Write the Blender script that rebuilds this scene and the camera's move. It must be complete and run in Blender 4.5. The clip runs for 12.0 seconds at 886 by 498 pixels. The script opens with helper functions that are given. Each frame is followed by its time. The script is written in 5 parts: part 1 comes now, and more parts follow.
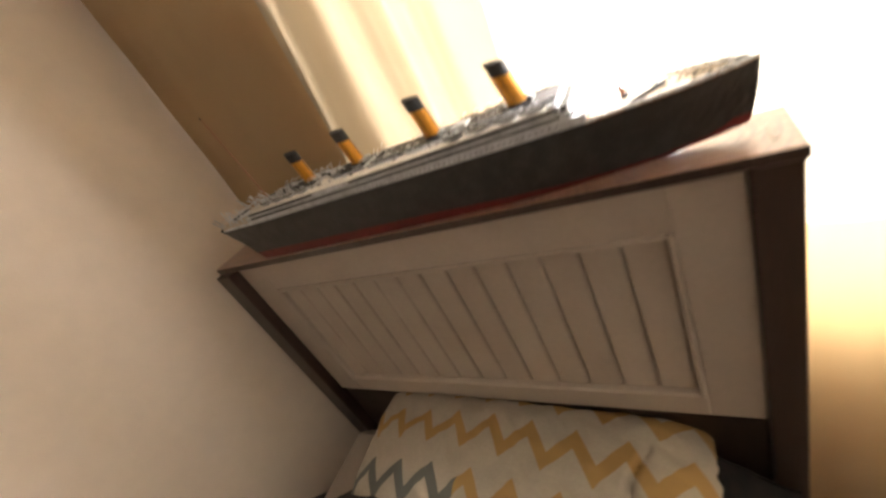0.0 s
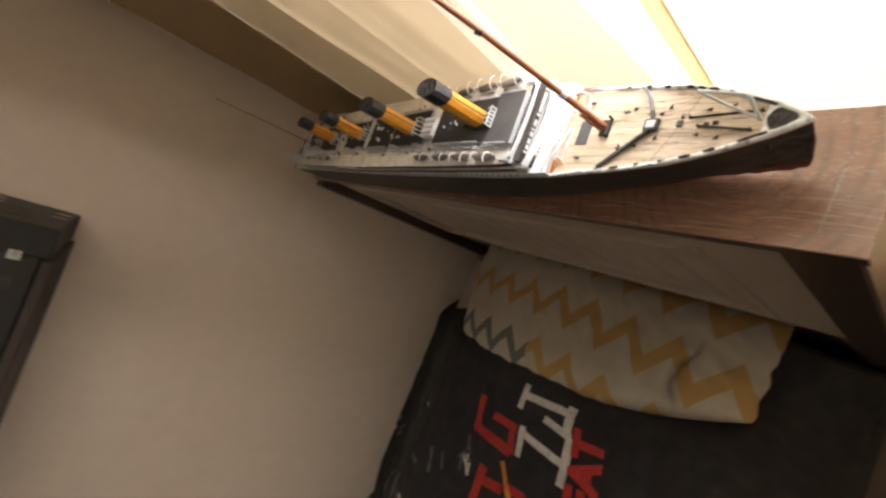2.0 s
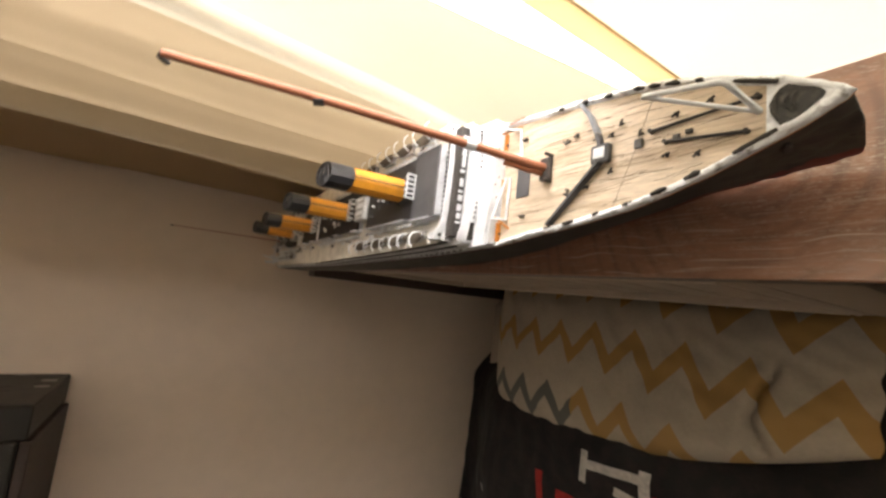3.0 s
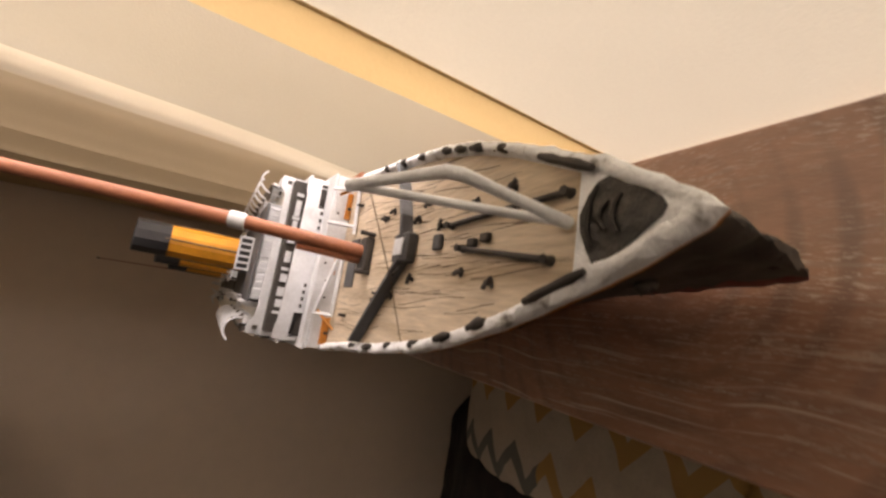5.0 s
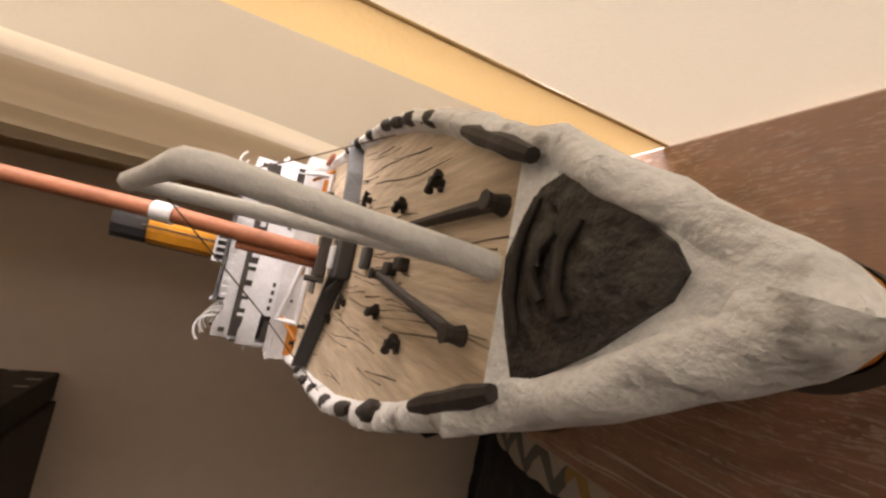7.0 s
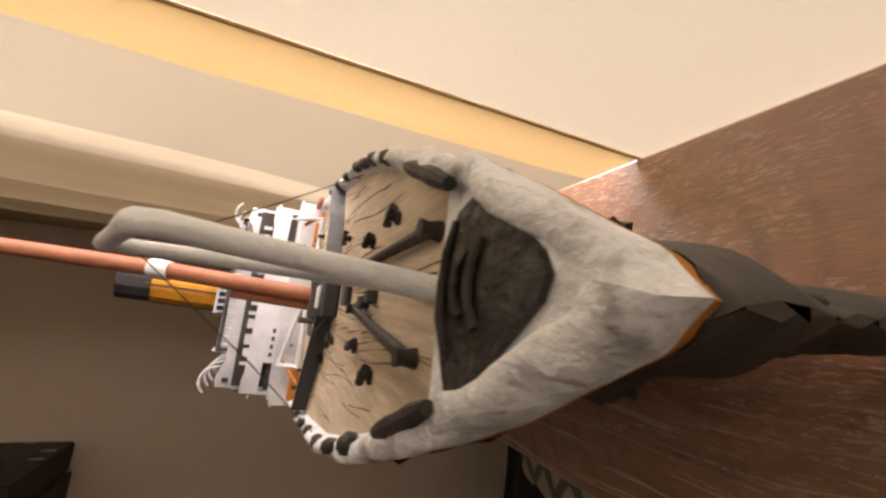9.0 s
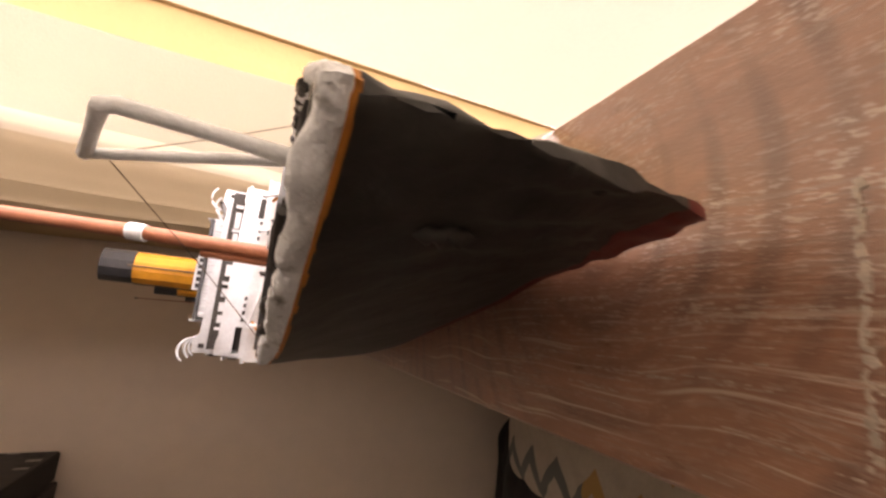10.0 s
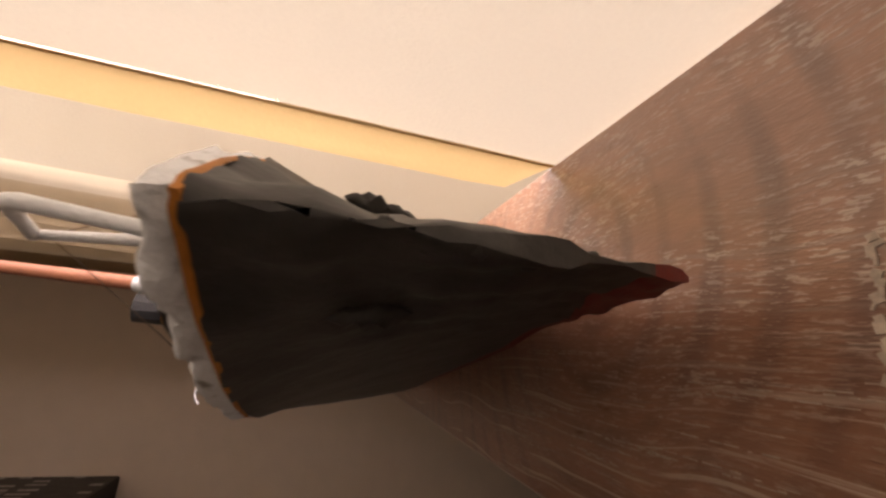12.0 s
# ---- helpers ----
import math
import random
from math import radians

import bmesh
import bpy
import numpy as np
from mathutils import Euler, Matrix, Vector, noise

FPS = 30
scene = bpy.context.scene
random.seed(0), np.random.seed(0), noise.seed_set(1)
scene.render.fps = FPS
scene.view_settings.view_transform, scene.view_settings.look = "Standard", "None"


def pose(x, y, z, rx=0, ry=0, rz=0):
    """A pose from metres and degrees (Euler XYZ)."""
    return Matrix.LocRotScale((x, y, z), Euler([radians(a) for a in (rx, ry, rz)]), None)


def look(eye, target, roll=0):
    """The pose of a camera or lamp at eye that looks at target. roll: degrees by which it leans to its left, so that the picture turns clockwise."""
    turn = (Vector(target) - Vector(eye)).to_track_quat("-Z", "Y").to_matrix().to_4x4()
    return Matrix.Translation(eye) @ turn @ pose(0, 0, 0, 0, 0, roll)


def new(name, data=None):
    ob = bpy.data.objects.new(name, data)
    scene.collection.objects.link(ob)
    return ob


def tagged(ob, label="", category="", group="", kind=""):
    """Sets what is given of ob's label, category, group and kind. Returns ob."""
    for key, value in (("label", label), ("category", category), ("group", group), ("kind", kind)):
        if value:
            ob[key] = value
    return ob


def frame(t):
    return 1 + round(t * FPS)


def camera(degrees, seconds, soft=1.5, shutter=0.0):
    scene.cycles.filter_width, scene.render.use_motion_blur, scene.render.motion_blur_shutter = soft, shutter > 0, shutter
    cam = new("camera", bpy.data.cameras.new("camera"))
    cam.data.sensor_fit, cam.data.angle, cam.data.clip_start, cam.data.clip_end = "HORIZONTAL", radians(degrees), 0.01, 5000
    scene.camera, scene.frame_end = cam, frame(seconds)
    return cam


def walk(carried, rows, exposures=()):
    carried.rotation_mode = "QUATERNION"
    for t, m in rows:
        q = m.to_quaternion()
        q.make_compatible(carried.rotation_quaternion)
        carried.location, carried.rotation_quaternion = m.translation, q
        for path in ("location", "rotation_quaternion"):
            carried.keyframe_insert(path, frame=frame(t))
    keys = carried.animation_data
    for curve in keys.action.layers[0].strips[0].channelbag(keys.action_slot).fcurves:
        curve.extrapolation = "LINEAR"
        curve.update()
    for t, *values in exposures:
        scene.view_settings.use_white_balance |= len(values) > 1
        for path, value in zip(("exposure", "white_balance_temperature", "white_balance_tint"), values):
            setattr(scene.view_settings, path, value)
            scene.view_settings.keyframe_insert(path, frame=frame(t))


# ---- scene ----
cam = camera(96.5, 12.0, soft=2.5, shutter=0.5)
PATH = [
    (0, (0.909, -0.41, 1.174), (-0.179, 0.996, 0.256), -29.1),
    (0.2, (0.959, -0.382, 1.257), (0.17, 0.519, 0.532), -30.7),
    (0.5, (1.0, -0.348, 1.337), (-0.273, 0.699, 0.204), -36.8),
    (0.8, (0.995, -0.307, 1.344), (0.08, 0.306, 0.48), -38.7),
    (1, (0.989, -0.276, 1.313), (-0.358, 0.528, 0.073), -35.4),
    (1.2, (0.991, -0.247, 1.299), (0.039, 0.235, 0.393), -36.6),
    (1.5, (1.012, -0.172, 1.288), (-0.429, 0.307, -0.014), -51.2),
    (1.7, (1.02, -0.142, 1.278), (-0.017, 0.09, 0.366), -58.4),
    (2, (1.039, -0.084, 1.256), (-0.56, -0.021, 0.056), -67.9),
    (2.3, (1.031, -0.066, 1.233), (-0.128, -0.085, 0.448), -72.6),
    (2.5, (1.017, -0.056, 1.2), (-0.62, 0.064, 0.058), -72.7),
    (2.7, (1.009, -0.041, 1.186), (-0.157, 0.077, 0.42), -77.2),
    (4.3, (1.005, 0.001, 1.093), (-0.201, 0.284, 0.439), -78.7),
    (4.5, (1.005, 0.009, 1.085), (-0.702, 0.403, 0.119), -78.4),
    (5, (0.998, 0.029, 1.073), (-0.717, 0.358, 0.098), -76.0),
    (5.5, (0.993, 0.044, 1.064), (-0.775, 0.275, 0.158), -76.0),
    (6, (0.987, 0.057, 1.055), (-0.816, 0.245, 0.211), -78.0),
    (6.5, (0.982, 0.05, 1.046), (-0.843, 0.243, 0.252), -77.2),
    (7, (0.9813, 0.0439, 1.0426), (-0.842, 0.24, 0.241), -76.4),
    (8, (0.9855, 0.044, 1.0428), (-0.842, 0.312, 0.268), -78.2),
    (9, (0.9855, 0.044, 1.0384), (-0.841, 0.39, 0.3), -80.1),
    (9.3, (0.986, 0.039, 1.03), (-0.267, 0.299, 0.461), -79.9),
    (9.5, (0.99, 0.035, 1.032), (-0.811, 0.405, 0.246), -80.0),
    (10, (1.005, 0.027, 1.028), (-0.8, 0.419, 0.26), -80.8),
    (10.5, (1.019, 0.021, 1.023), (-0.795, 0.441, 0.293), -79.8),
    (11, (1.024, 0.027, 1.022), (-0.828, 0.46, 0.404), -80.4),
    (11.5, (1.015, 0.033, 1.02), (-0.853, 0.483, 0.465), -80.9),
    (12, (1.007, 0.036, 1.013), (-0.851, 0.53, 0.463), -81.4),
]
EXPOSURES = [(0.0, 1.42, 6650, 13), (0.5, 0.5, 6550, 12), (1.0, 0.06, 6600, 13), (2.0, 0.18, 6650, 13), (2.7, 0.18, 6700, 13), (4.3, -0.65, 7450, 24), (5.0, -0.86, 7450, 24), (9.0, -0.8, 7450, 24),
             (9.5, -0.48, 7450, 26), (10.0, -0.16, 7400, 29), (10.5, -0.4, 7450, 30), (11.0, -0.66, 7400, 27), (11.5, -0.84, 7400, 28), (12.0, -0.71, 7400, 30)]
walk(cam, [(t, look(eye, target, roll)) for t, eye, target, roll in PATH], EXPOSURES)

# ---- light ----
world = bpy.data.worlds.new("world")
scene.world = world
world.use_nodes = True
wn = world.node_tree
sky = wn.nodes.new("ShaderNodeTexSky")
sky.sky_type = "NISHITA"
sky.sun_disc = False
sky.sun_elevation, sky.sun_rotation = radians(48), radians(20)
bg = wn.nodes["Background"]
bg.inputs["Strength"].default_value = 0.1
wn.links.new(sky.outputs["Color"], bg.inputs["Color"])

# daylight in the window's opening
sky_lamp = bpy.data.lights.new("window_daylight", "AREA")
sky_lamp.shape, sky_lamp.size, sky_lamp.size_y = "RECTANGLE", 1.52, 1.42
sky_lamp.energy, sky_lamp.color = 60.0, (1.0, 0.97, 0.93)
lamp_ob = new("window_daylight", sky_lamp)
lamp_ob.matrix_world = look((1.24, 0.315, 1.38), (1.24, -1.0, 1.38))

# ---- materials ----


def mat(name, color, rough=0.6, var=0.12, scale=30.0, bump=0.0, bump_scale=200.0, metal=0.0, second=None, stain=0.3, coat=0.0, axis=(1, 1, 1), band=(0.4, 0.75)):
    """A surface with stains at one scale and grain at another. scale is in cycles a metre."""
    m = bpy.data.materials.new(name)
    m.use_nodes = True
    n, l = m.node_tree.nodes, m.node_tree.links
    b = n["Principled BSDF"]
    b.inputs["Roughness"].default_value, b.inputs["Metallic"].default_value = rough, metal
    b.inputs["Coat Weight"].default_value = coat
    b.inputs["Coat Roughness"].default_value, b.inputs["Coat IOR"].default_value = 0.3, 1.75
    geo = n.new("ShaderNodeNewGeometry")
    mp = n.new("ShaderNodeMapping")
    mp.inputs["Scale"].default_value = axis
    l.new(geo.outputs["Position"], mp.inputs["Vector"])
    big = n.new("ShaderNodeTexNoise")
    big.inputs["Scale"].default_value, big.inputs["Detail"].default_value = scale, 4
    fine = n.new("ShaderNodeTexNoise")
    fine.inputs["Scale"].default_value, fine.inputs["Detail"].default_value = scale * 9, 6
    l.new(mp.outputs["Vector"], big.inputs["Vector"])
    l.new(mp.outputs["Vector"], fine.inputs["Vector"])
    mix = n.new("ShaderNodeMix")
    mix.data_type = "RGBA"
    c = Vector(color)
    dark = second if second else tuple(c * (1 - stain))
    mix.inputs["A"].default_value = (*color, 1)
    mix.inputs["B"].default_value = (*dark, 1)
    ramp = n.new("ShaderNodeMapRange")
    ramp.inputs["From Min"].default_value, ramp.inputs["From Max"].default_value = band
    l.new(big.outputs["Fac"], ramp.inputs["Value"])
    l.new(ramp.outputs["Result"], mix.inputs["Factor"])
    hsv = n.new("ShaderNodeHueSaturation")
    vr = n.new("ShaderNodeMapRange")
    vr.inputs["From Min"].default_value, vr.inputs["From Max"].default_value = 0.25, 0.75
    vr.inputs["To Min"].default_value, vr.inputs["To Max"].default_value = 1 - var, 1 + var
    l.new(fine.outputs["Fac"], vr.inputs["Value"])
    l.new(vr.outputs["Result"], hsv.inputs["Value"])
    l.new(mix.outputs["Result"], hsv.inputs["Color"])
    l.new(hsv.outputs["Color"], b.inputs["Base Color"])
    rr = n.new("ShaderNodeMapRange")
    rr.inputs["To Min"].default_value, rr.inputs["To Max"].default_value = max(0.02, rough - 0.1), min(1, rough + 0.1)
    l.new(fine.outputs["Fac"], rr.inputs["Value"])
    l.new(rr.outputs["Result"], b.inputs["Roughness"])
    if bump:
        bn = n.new("ShaderNodeTexNoise")
        bn.inputs["Scale"].default_value, bn.inputs["Detail"].default_value = bump_scale, 5
        l.new(mp.outputs["Vector"], bn.inputs["Vector"])
        bp = n.new("ShaderNodeBump")
        bp.inputs["Strength"].default_value, bp.inputs["Distance"].default_value = 1.0, bump
        l.new(bn.outputs["Fac"], bp.inputs["Height"])
        l.new(bp.outputs["Normal"], b.inputs["Normal"])
    return m


def node_tools(m):
    """Short ways to make and join nodes in a material."""
    n, l = m.node_tree.nodes, m.node_tree.links

    def put(sock, v):
        if isinstance(v, bpy.types.NodeSocket):
            l.new(v, sock)
        else:
            sock.default_value = v

    def math_node(op, a, b=0.0, c=0.0):
        k = n.new("ShaderNodeMath")
        k.operation = op
        put(k.inputs[0], a), put(k.inputs[1], b), put(k.inputs[2], c)
        return k.outputs[0]

    def colour_mix(f, a, b):
        k = n.new("ShaderNodeMix")
        k.data_type = "RGBA"
        put(k.inputs["Factor"], f), put(k.inputs["A"], a), put(k.inputs["B"], b)
        return k.outputs["Result"]

    return n, l, math_node, colour_mix


def curtain_mat(name, front, through_colour, share=0.5):
    """Woven cloth that lets part of the light through."""
    m = bpy.data.materials.new(name)
    m.use_nodes = True
    n, l, mth, cmix = node_tools(m)
    n.remove(n["Principled BSDF"])
    geo = n.new("ShaderNodeNewGeometry")
    noise_a = n.new("ShaderNodeTexNoise")
    noise_a.inputs["Scale"].default_value, noise_a.inputs["Detail"].default_value = 14, 5
    l.new(geo.outputs["Position"], noise_a.inputs["Vector"])
    weave = n.new("ShaderNodeTexNoise")
    weave.inputs["Scale"].default_value, weave.inputs["Detail"].default_value = 900, 3
    l.new(geo.outputs["Position"], weave.inputs["Vector"])
    f = mth("MULTIPLY_ADD", noise_a.outputs["Fac"], 0.35, mth("MULTIPLY", weave.outputs["Fac"], 0.25))
    d, t = n.new("ShaderNodeBsdfDiffuse"), n.new("ShaderNodeBsdfTranslucent")
    l.new(cmix(f, (*front, 1), (*[c * 0.75 for c in front], 1)), d.inputs["Color"])
    l.new(cmix(f, (*through_colour, 1), (*[c * 0.7 for c in through_colour], 1)), t.inputs["Color"])
    bp = n.new("ShaderNodeBump")
    bp.inputs["Distance"].default_value = 0.00015
    l.new(weave.outputs["Fac"], bp.inputs["Height"])
    l.new(bp.outputs["Normal"], d.inputs["Normal"])
    mixs = n.new("ShaderNodeMixShader")
    mixs.inputs["Fac"].default_value = share
    l.new(d.outputs[0], mixs.inputs[1])
    l.new(t.outputs[0], mixs.inputs[2])
    l.new(mixs.outputs[0], n["Material Output"].inputs["Surface"])
    return m


M_WALL = mat("wall_paint", (0.76, 0.635, 0.52), 0.85, 0.03, 3.0, 0.0004, 260, stain=0.06)
M_PALE = mat("pale_wall_paint", (0.5, 0.46, 0.4), 0.85, 0.03, 3.0, stain=0.06)
M_DIM = mat("dim_bounce_paint", (0.13, 0.1, 0.08), 0.85, 0.03, 3.0, stain=0.06)
M_WARM_BOUNCE = mat("warm_bounce_paint", (0.62, 0.36, 0.12), 0.85, 0.03, 3.0, stain=0.1)
M_CEIL = mat("ceiling_paint", (0.52, 0.49, 0.43), 0.9, 0.02, 2.0, stain=0.05)
M_FLOOR = mat("floor_boards", (0.14, 0.09, 0.055), 0.45, 0.15, 6.0, stain=0.3, axis=(1, 0.2, 1))
M_FRAME = mat("window_white", (0.78, 0.77, 0.74), 0.4, 0.03, 10, stain=0.05)
M_GLASS = bpy.data.materials.new("window_glass")
M_GLASS.use_nodes = True
g_b = M_GLASS.node_tree.nodes["Principled BSDF"]
g_b.inputs["Transmission Weight"].default_value, g_b.inputs["Roughness"].default_value, g_b.inputs["IOR"].default_value = 1.0, 0.0, 1.45
M_CUR = curtain_mat("curtain_cream", (0.67, 0.645, 0.55), (0.79, 0.745, 0.61), 0.125)
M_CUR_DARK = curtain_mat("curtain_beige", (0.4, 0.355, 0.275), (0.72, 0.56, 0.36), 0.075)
M_CUR_SHADE = curtain_mat("curtain_shaded", (0.5, 0.36, 0.21), (0.66, 0.44, 0.22), 0.09)
M_CUR_FLAP = curtain_mat("curtain_flap_tone", (0.34, 0.32, 0.26), (0.72, 0.63, 0.48), 0.1)
M_CUR_LIT = curtain_mat("curtain_lit_edge", (0.52, 0.47, 0.37), (0.8, 0.72, 0.56), 0.12)
M_HEM = curtain_mat("curtain_hem", (0.64, 0.48, 0.25), (0.72, 0.52, 0.26), 0.42)
M_SILL_TINT = curtain_mat("curtain_sill_tint", (0.6, 0.44, 0.25), (0.78, 0.55, 0.27), 0.16)
M_THREAD = curtain_mat("hem_thread", (0.5, 0.3, 0.11), (0.66, 0.36, 0.12), 0.4)

M_PANEL = mat("painted_panel", (0.5, 0.42, 0.345), 0.5, 0.04, 12, 0.00015, 300, stain=0.1)
M_BLACK = mat("hull_black", (0.033, 0.03, 0.027), 0.55, 0.3, 45, 0.0006, 140, second=(0.056, 0.052, 0.047))
M_RED = mat("hull_red", (0.17, 0.015, 0.012), 0.55, 0.2, 60, 0.0003, 200)
M_WHITE = mat("model_white", (0.7, 0.72, 0.75), 0.6, 0.08, 90, 0.0002, 400, stain=0.3)
M_RIM = mat("rim_white", (0.9, 0.93, 0.97), 0.5, 0.08, 260, 0.0013, 420, second=(0.28, 0.27, 0.26), band=(0.58, 0.73))
M_ROD = mat("rod_white", (0.91, 0.94, 0.98), 0.4, 0.05, 200, 0.0006, 420, stain=0.2, band=(0.5, 0.75))
M_PLATE = mat("plate_black", (0.022, 0.02, 0.018), 0.42, 0.3, 260, 0.0008, 500, second=(0.075, 0.068, 0.055), band=(0.5, 0.7))
M_DECK = mat("deck_boards", (0.64, 0.53, 0.4), 0.6, 0.18, 70, 0.0005, 300, second=(0.43, 0.33, 0.22), axis=(0.3, 2.4, 1), band=(0.45, 0.72))
M_BOATDECK = mat("boat_deck_boards", (0.74, 0.7, 0.63), 0.65, 0.15, 110, 0.0004, 260, stain=0.3)
M_YELLOW = mat("funnel_yellow", (0.75, 0.32, 0.025), 0.5, 0.08, 120, 0.0002, 300, stain=0.2)
M_CAP = mat("funnel_black", (0.02, 0.02, 0.022), 0.5, 0.2, 120, 0.0002, 300)
M_MAST = mat("mast_wood", (0.36, 0.13, 0.065), 0.55, 0.15, 80, 0.0001, 500, stain=0.25)
M_FITTING = mat("fitting_black", (0.04, 0.034, 0.03), 0.6, 0.2, 200, 0.0002, 500)
M_GREY = mat("roof_grey", (0.075, 0.075, 0.08), 0.6, 0.12, 80, 0.0002, 300)
M_ORANGE = mat("trim_orange", (0.6, 0.22, 0.03), 0.6, 0.1, 150)
M_BLUEGREY = mat("breakwater_grey", (0.2, 0.215, 0.24), 0.6, 0.15, 120, 0.0002, 400, stain=0.4)
M_BOAT = mat("boat_cover", (0.13, 0.11, 0.09), 0.7, 0.15, 150, 0.0002, 400)
M_ROPE = mat("rigging", (0.12, 0.08, 0.05), 0.8, 0.1, 300)
M_BLANKET = mat("blanket_black", (0.012, 0.011, 0.012), 0.9, 0.35, 40, 0.001, 120, second=(0.028, 0.02, 0.02))
M_PRINT_RED = mat("print_red", (0.4, 0.025, 0.02), 0.85, 0.2, 120, stain=0.35)
M_PRINT_WHITE = mat("print_white", (0.55, 0.52, 0.48), 0.85, 0.15, 120, stain=0.35)
M_PRINT_GREY = mat("print_grey", (0.1, 0.1, 0.105), 0.85, 0.3, 60, stain=0.5)
M_BEDWOOD = mat("bed_base_wood", (0.05, 0.028, 0.02), 0.5, 0.15, 15, axis=(0.3, 2, 2))
M_CABINET = mat("cabinet_black", (0.018, 0.015, 0.012), 0.6, 0.2, 30, 0.0002, 200)
M_CABEDGE = mat("cabinet_underside", (0.045, 0.03, 0.024), 0.6, 0.15, 30)
M_SIDEPRINT = mat("cabinet_side_print", (0.035, 0.031, 0.027), 0.5, 0.35, 60, stain=0.6)
M_TILE = mat("cabinet_print", (0.45, 0.43, 0.4), 0.5, 0.2, 150, stain=0.5)


def wood_mat():
    """Dark red-brown varnished wood: figure and pores run along x, bent by slow waves; the pores' glints are painted
    pale.
    """
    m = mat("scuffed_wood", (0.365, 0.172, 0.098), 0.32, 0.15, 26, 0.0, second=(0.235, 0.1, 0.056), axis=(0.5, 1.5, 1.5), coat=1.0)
    n, l, mth, cmix = node_tools(m)
    b = n["Principled BSDF"]
    geo = n.new("ShaderNodeNewGeometry")
    bend = n.new("ShaderNodeTexNoise")
    bend.inputs["Scale"].default_value, bend.inputs["Detail"].default_value = 22, 1
    l.new(geo.outputs["Position"], bend.inputs["Vector"])
    mix = n.new("ShaderNodeVectorMath")
    mix.operation = "MULTIPLY_ADD"
    l.new(bend.outputs["Color"], mix.inputs[0])
    mix.inputs[1].default_value = (0.0, 0.012, 0.0)
    l.new(geo.outputs["Position"], mix.inputs[2])

    def layer(scale, detail, rough=0.6):
        mp = n.new("ShaderNodeMapping")
        mp.inputs["Scale"].default_value = scale
        l.new(mix.outputs["Vector"], mp.inputs["Vector"])
        k = n.new("ShaderNodeTexNoise")
        k.inputs["Scale"].default_value, k.inputs["Detail"].default_value, k.inputs["Roughness"].default_value = 1.0, detail, rough
        l.new(mp.outputs["Vector"], k.inputs["Vector"])
        return k.outputs["Fac"]

    def soft_step(v, lo, hi, top):
        k = n.new("ShaderNodeMapRange")
        l.new(v, k.inputs["Value"])
        k.inputs["From Min"].default_value, k.inputs["From Max"].default_value, k.inputs["To Max"].default_value = lo, hi, top
        return k.outputs["Result"]

    sep = n.new("ShaderNodeSeparateXYZ")
    l.new(mix.outputs["Vector"], sep.inputs[0])
    sep_y = sep.outputs[1]
    pores = layer((400, 1850, 1850), 2)
    lines = layer((45, 1050, 1050), 2)
    long_lines = layer((16, 620, 620), 3)
    back = soft_step(sep_y, 0.022, 0.058, 1.0)
    # curved dark figure: rings round a far point, broken up by patches
    dx, dy = mth("SUBTRACT", sep.outputs[0], 0.925), mth("MULTIPLY", mth("SUBTRACT", sep.outputs[1], 0.068), 0.8)
    ring = mth("SINE", mth("MULTIPLY", mth("SQRT", mth("ADD", mth("MULTIPLY", dx, dx), mth("MULTIPLY", dy, dy))), 620.0))
    figure = mth("MULTIPLY", mth("MULTIPLY_ADD", ring, 0.5, 0.5), layer((45, 30, 30), 2))
    where = soft_step(layer((28, 70, 70), 2), 0.3, 0.62, 1.0)
    old = b.inputs["Base Color"].links[0].from_socket
    c = cmix(soft_step(figure, 0.3, 0.58, 0.5), old, (0.1, 0.038, 0.024, 1))
    c = cmix(mth("MULTIPLY", soft_step(lines, 0.55, 0.62, 0.5), where), c, (0.33, 0.24, 0.19, 1))
    c = cmix(mth("MULTIPLY", soft_step(long_lines, 0.585, 0.635, 0.85), mth("SUBTRACT", 1.0, back)), c, (0.6, 0.48, 0.39, 1))
    # short pale flecks: glints off the pores, mixed in as colour
    c = cmix(mth("MULTIPLY", mth("MULTIPLY_ADD", back, 0.65, 0.35), mth("MULTIPLY", soft_step(pores, 0.56, 0.61, 0.8), where)), c, (0.6, 0.47, 0.38, 1))
    l.new(c, b.inputs["Base Color"])
    bp = n.new("ShaderNodeBump")
    bp.inputs["Distance"].default_value = 0.00022
    l.new(pores, bp.inputs["Height"])
    l.new(bp.outputs["Normal"], b.inputs["Normal"])
    return m


M_WOOD = wood_mat()
# headboard wood again, darkened where its front and sides lie in shade
M_WOOD_SIDE = mat("shaded_wood", (0.05, 0.027, 0.019), 0.42, 0.2, 22, 0.0002, 500, stain=0.35, axis=(1.5, 1.5, 0.25), coat=0.3)
M_SCRATCH = mat("bare_scratch", (0.55, 0.46, 0.38), 0.7, 0.2, 200)


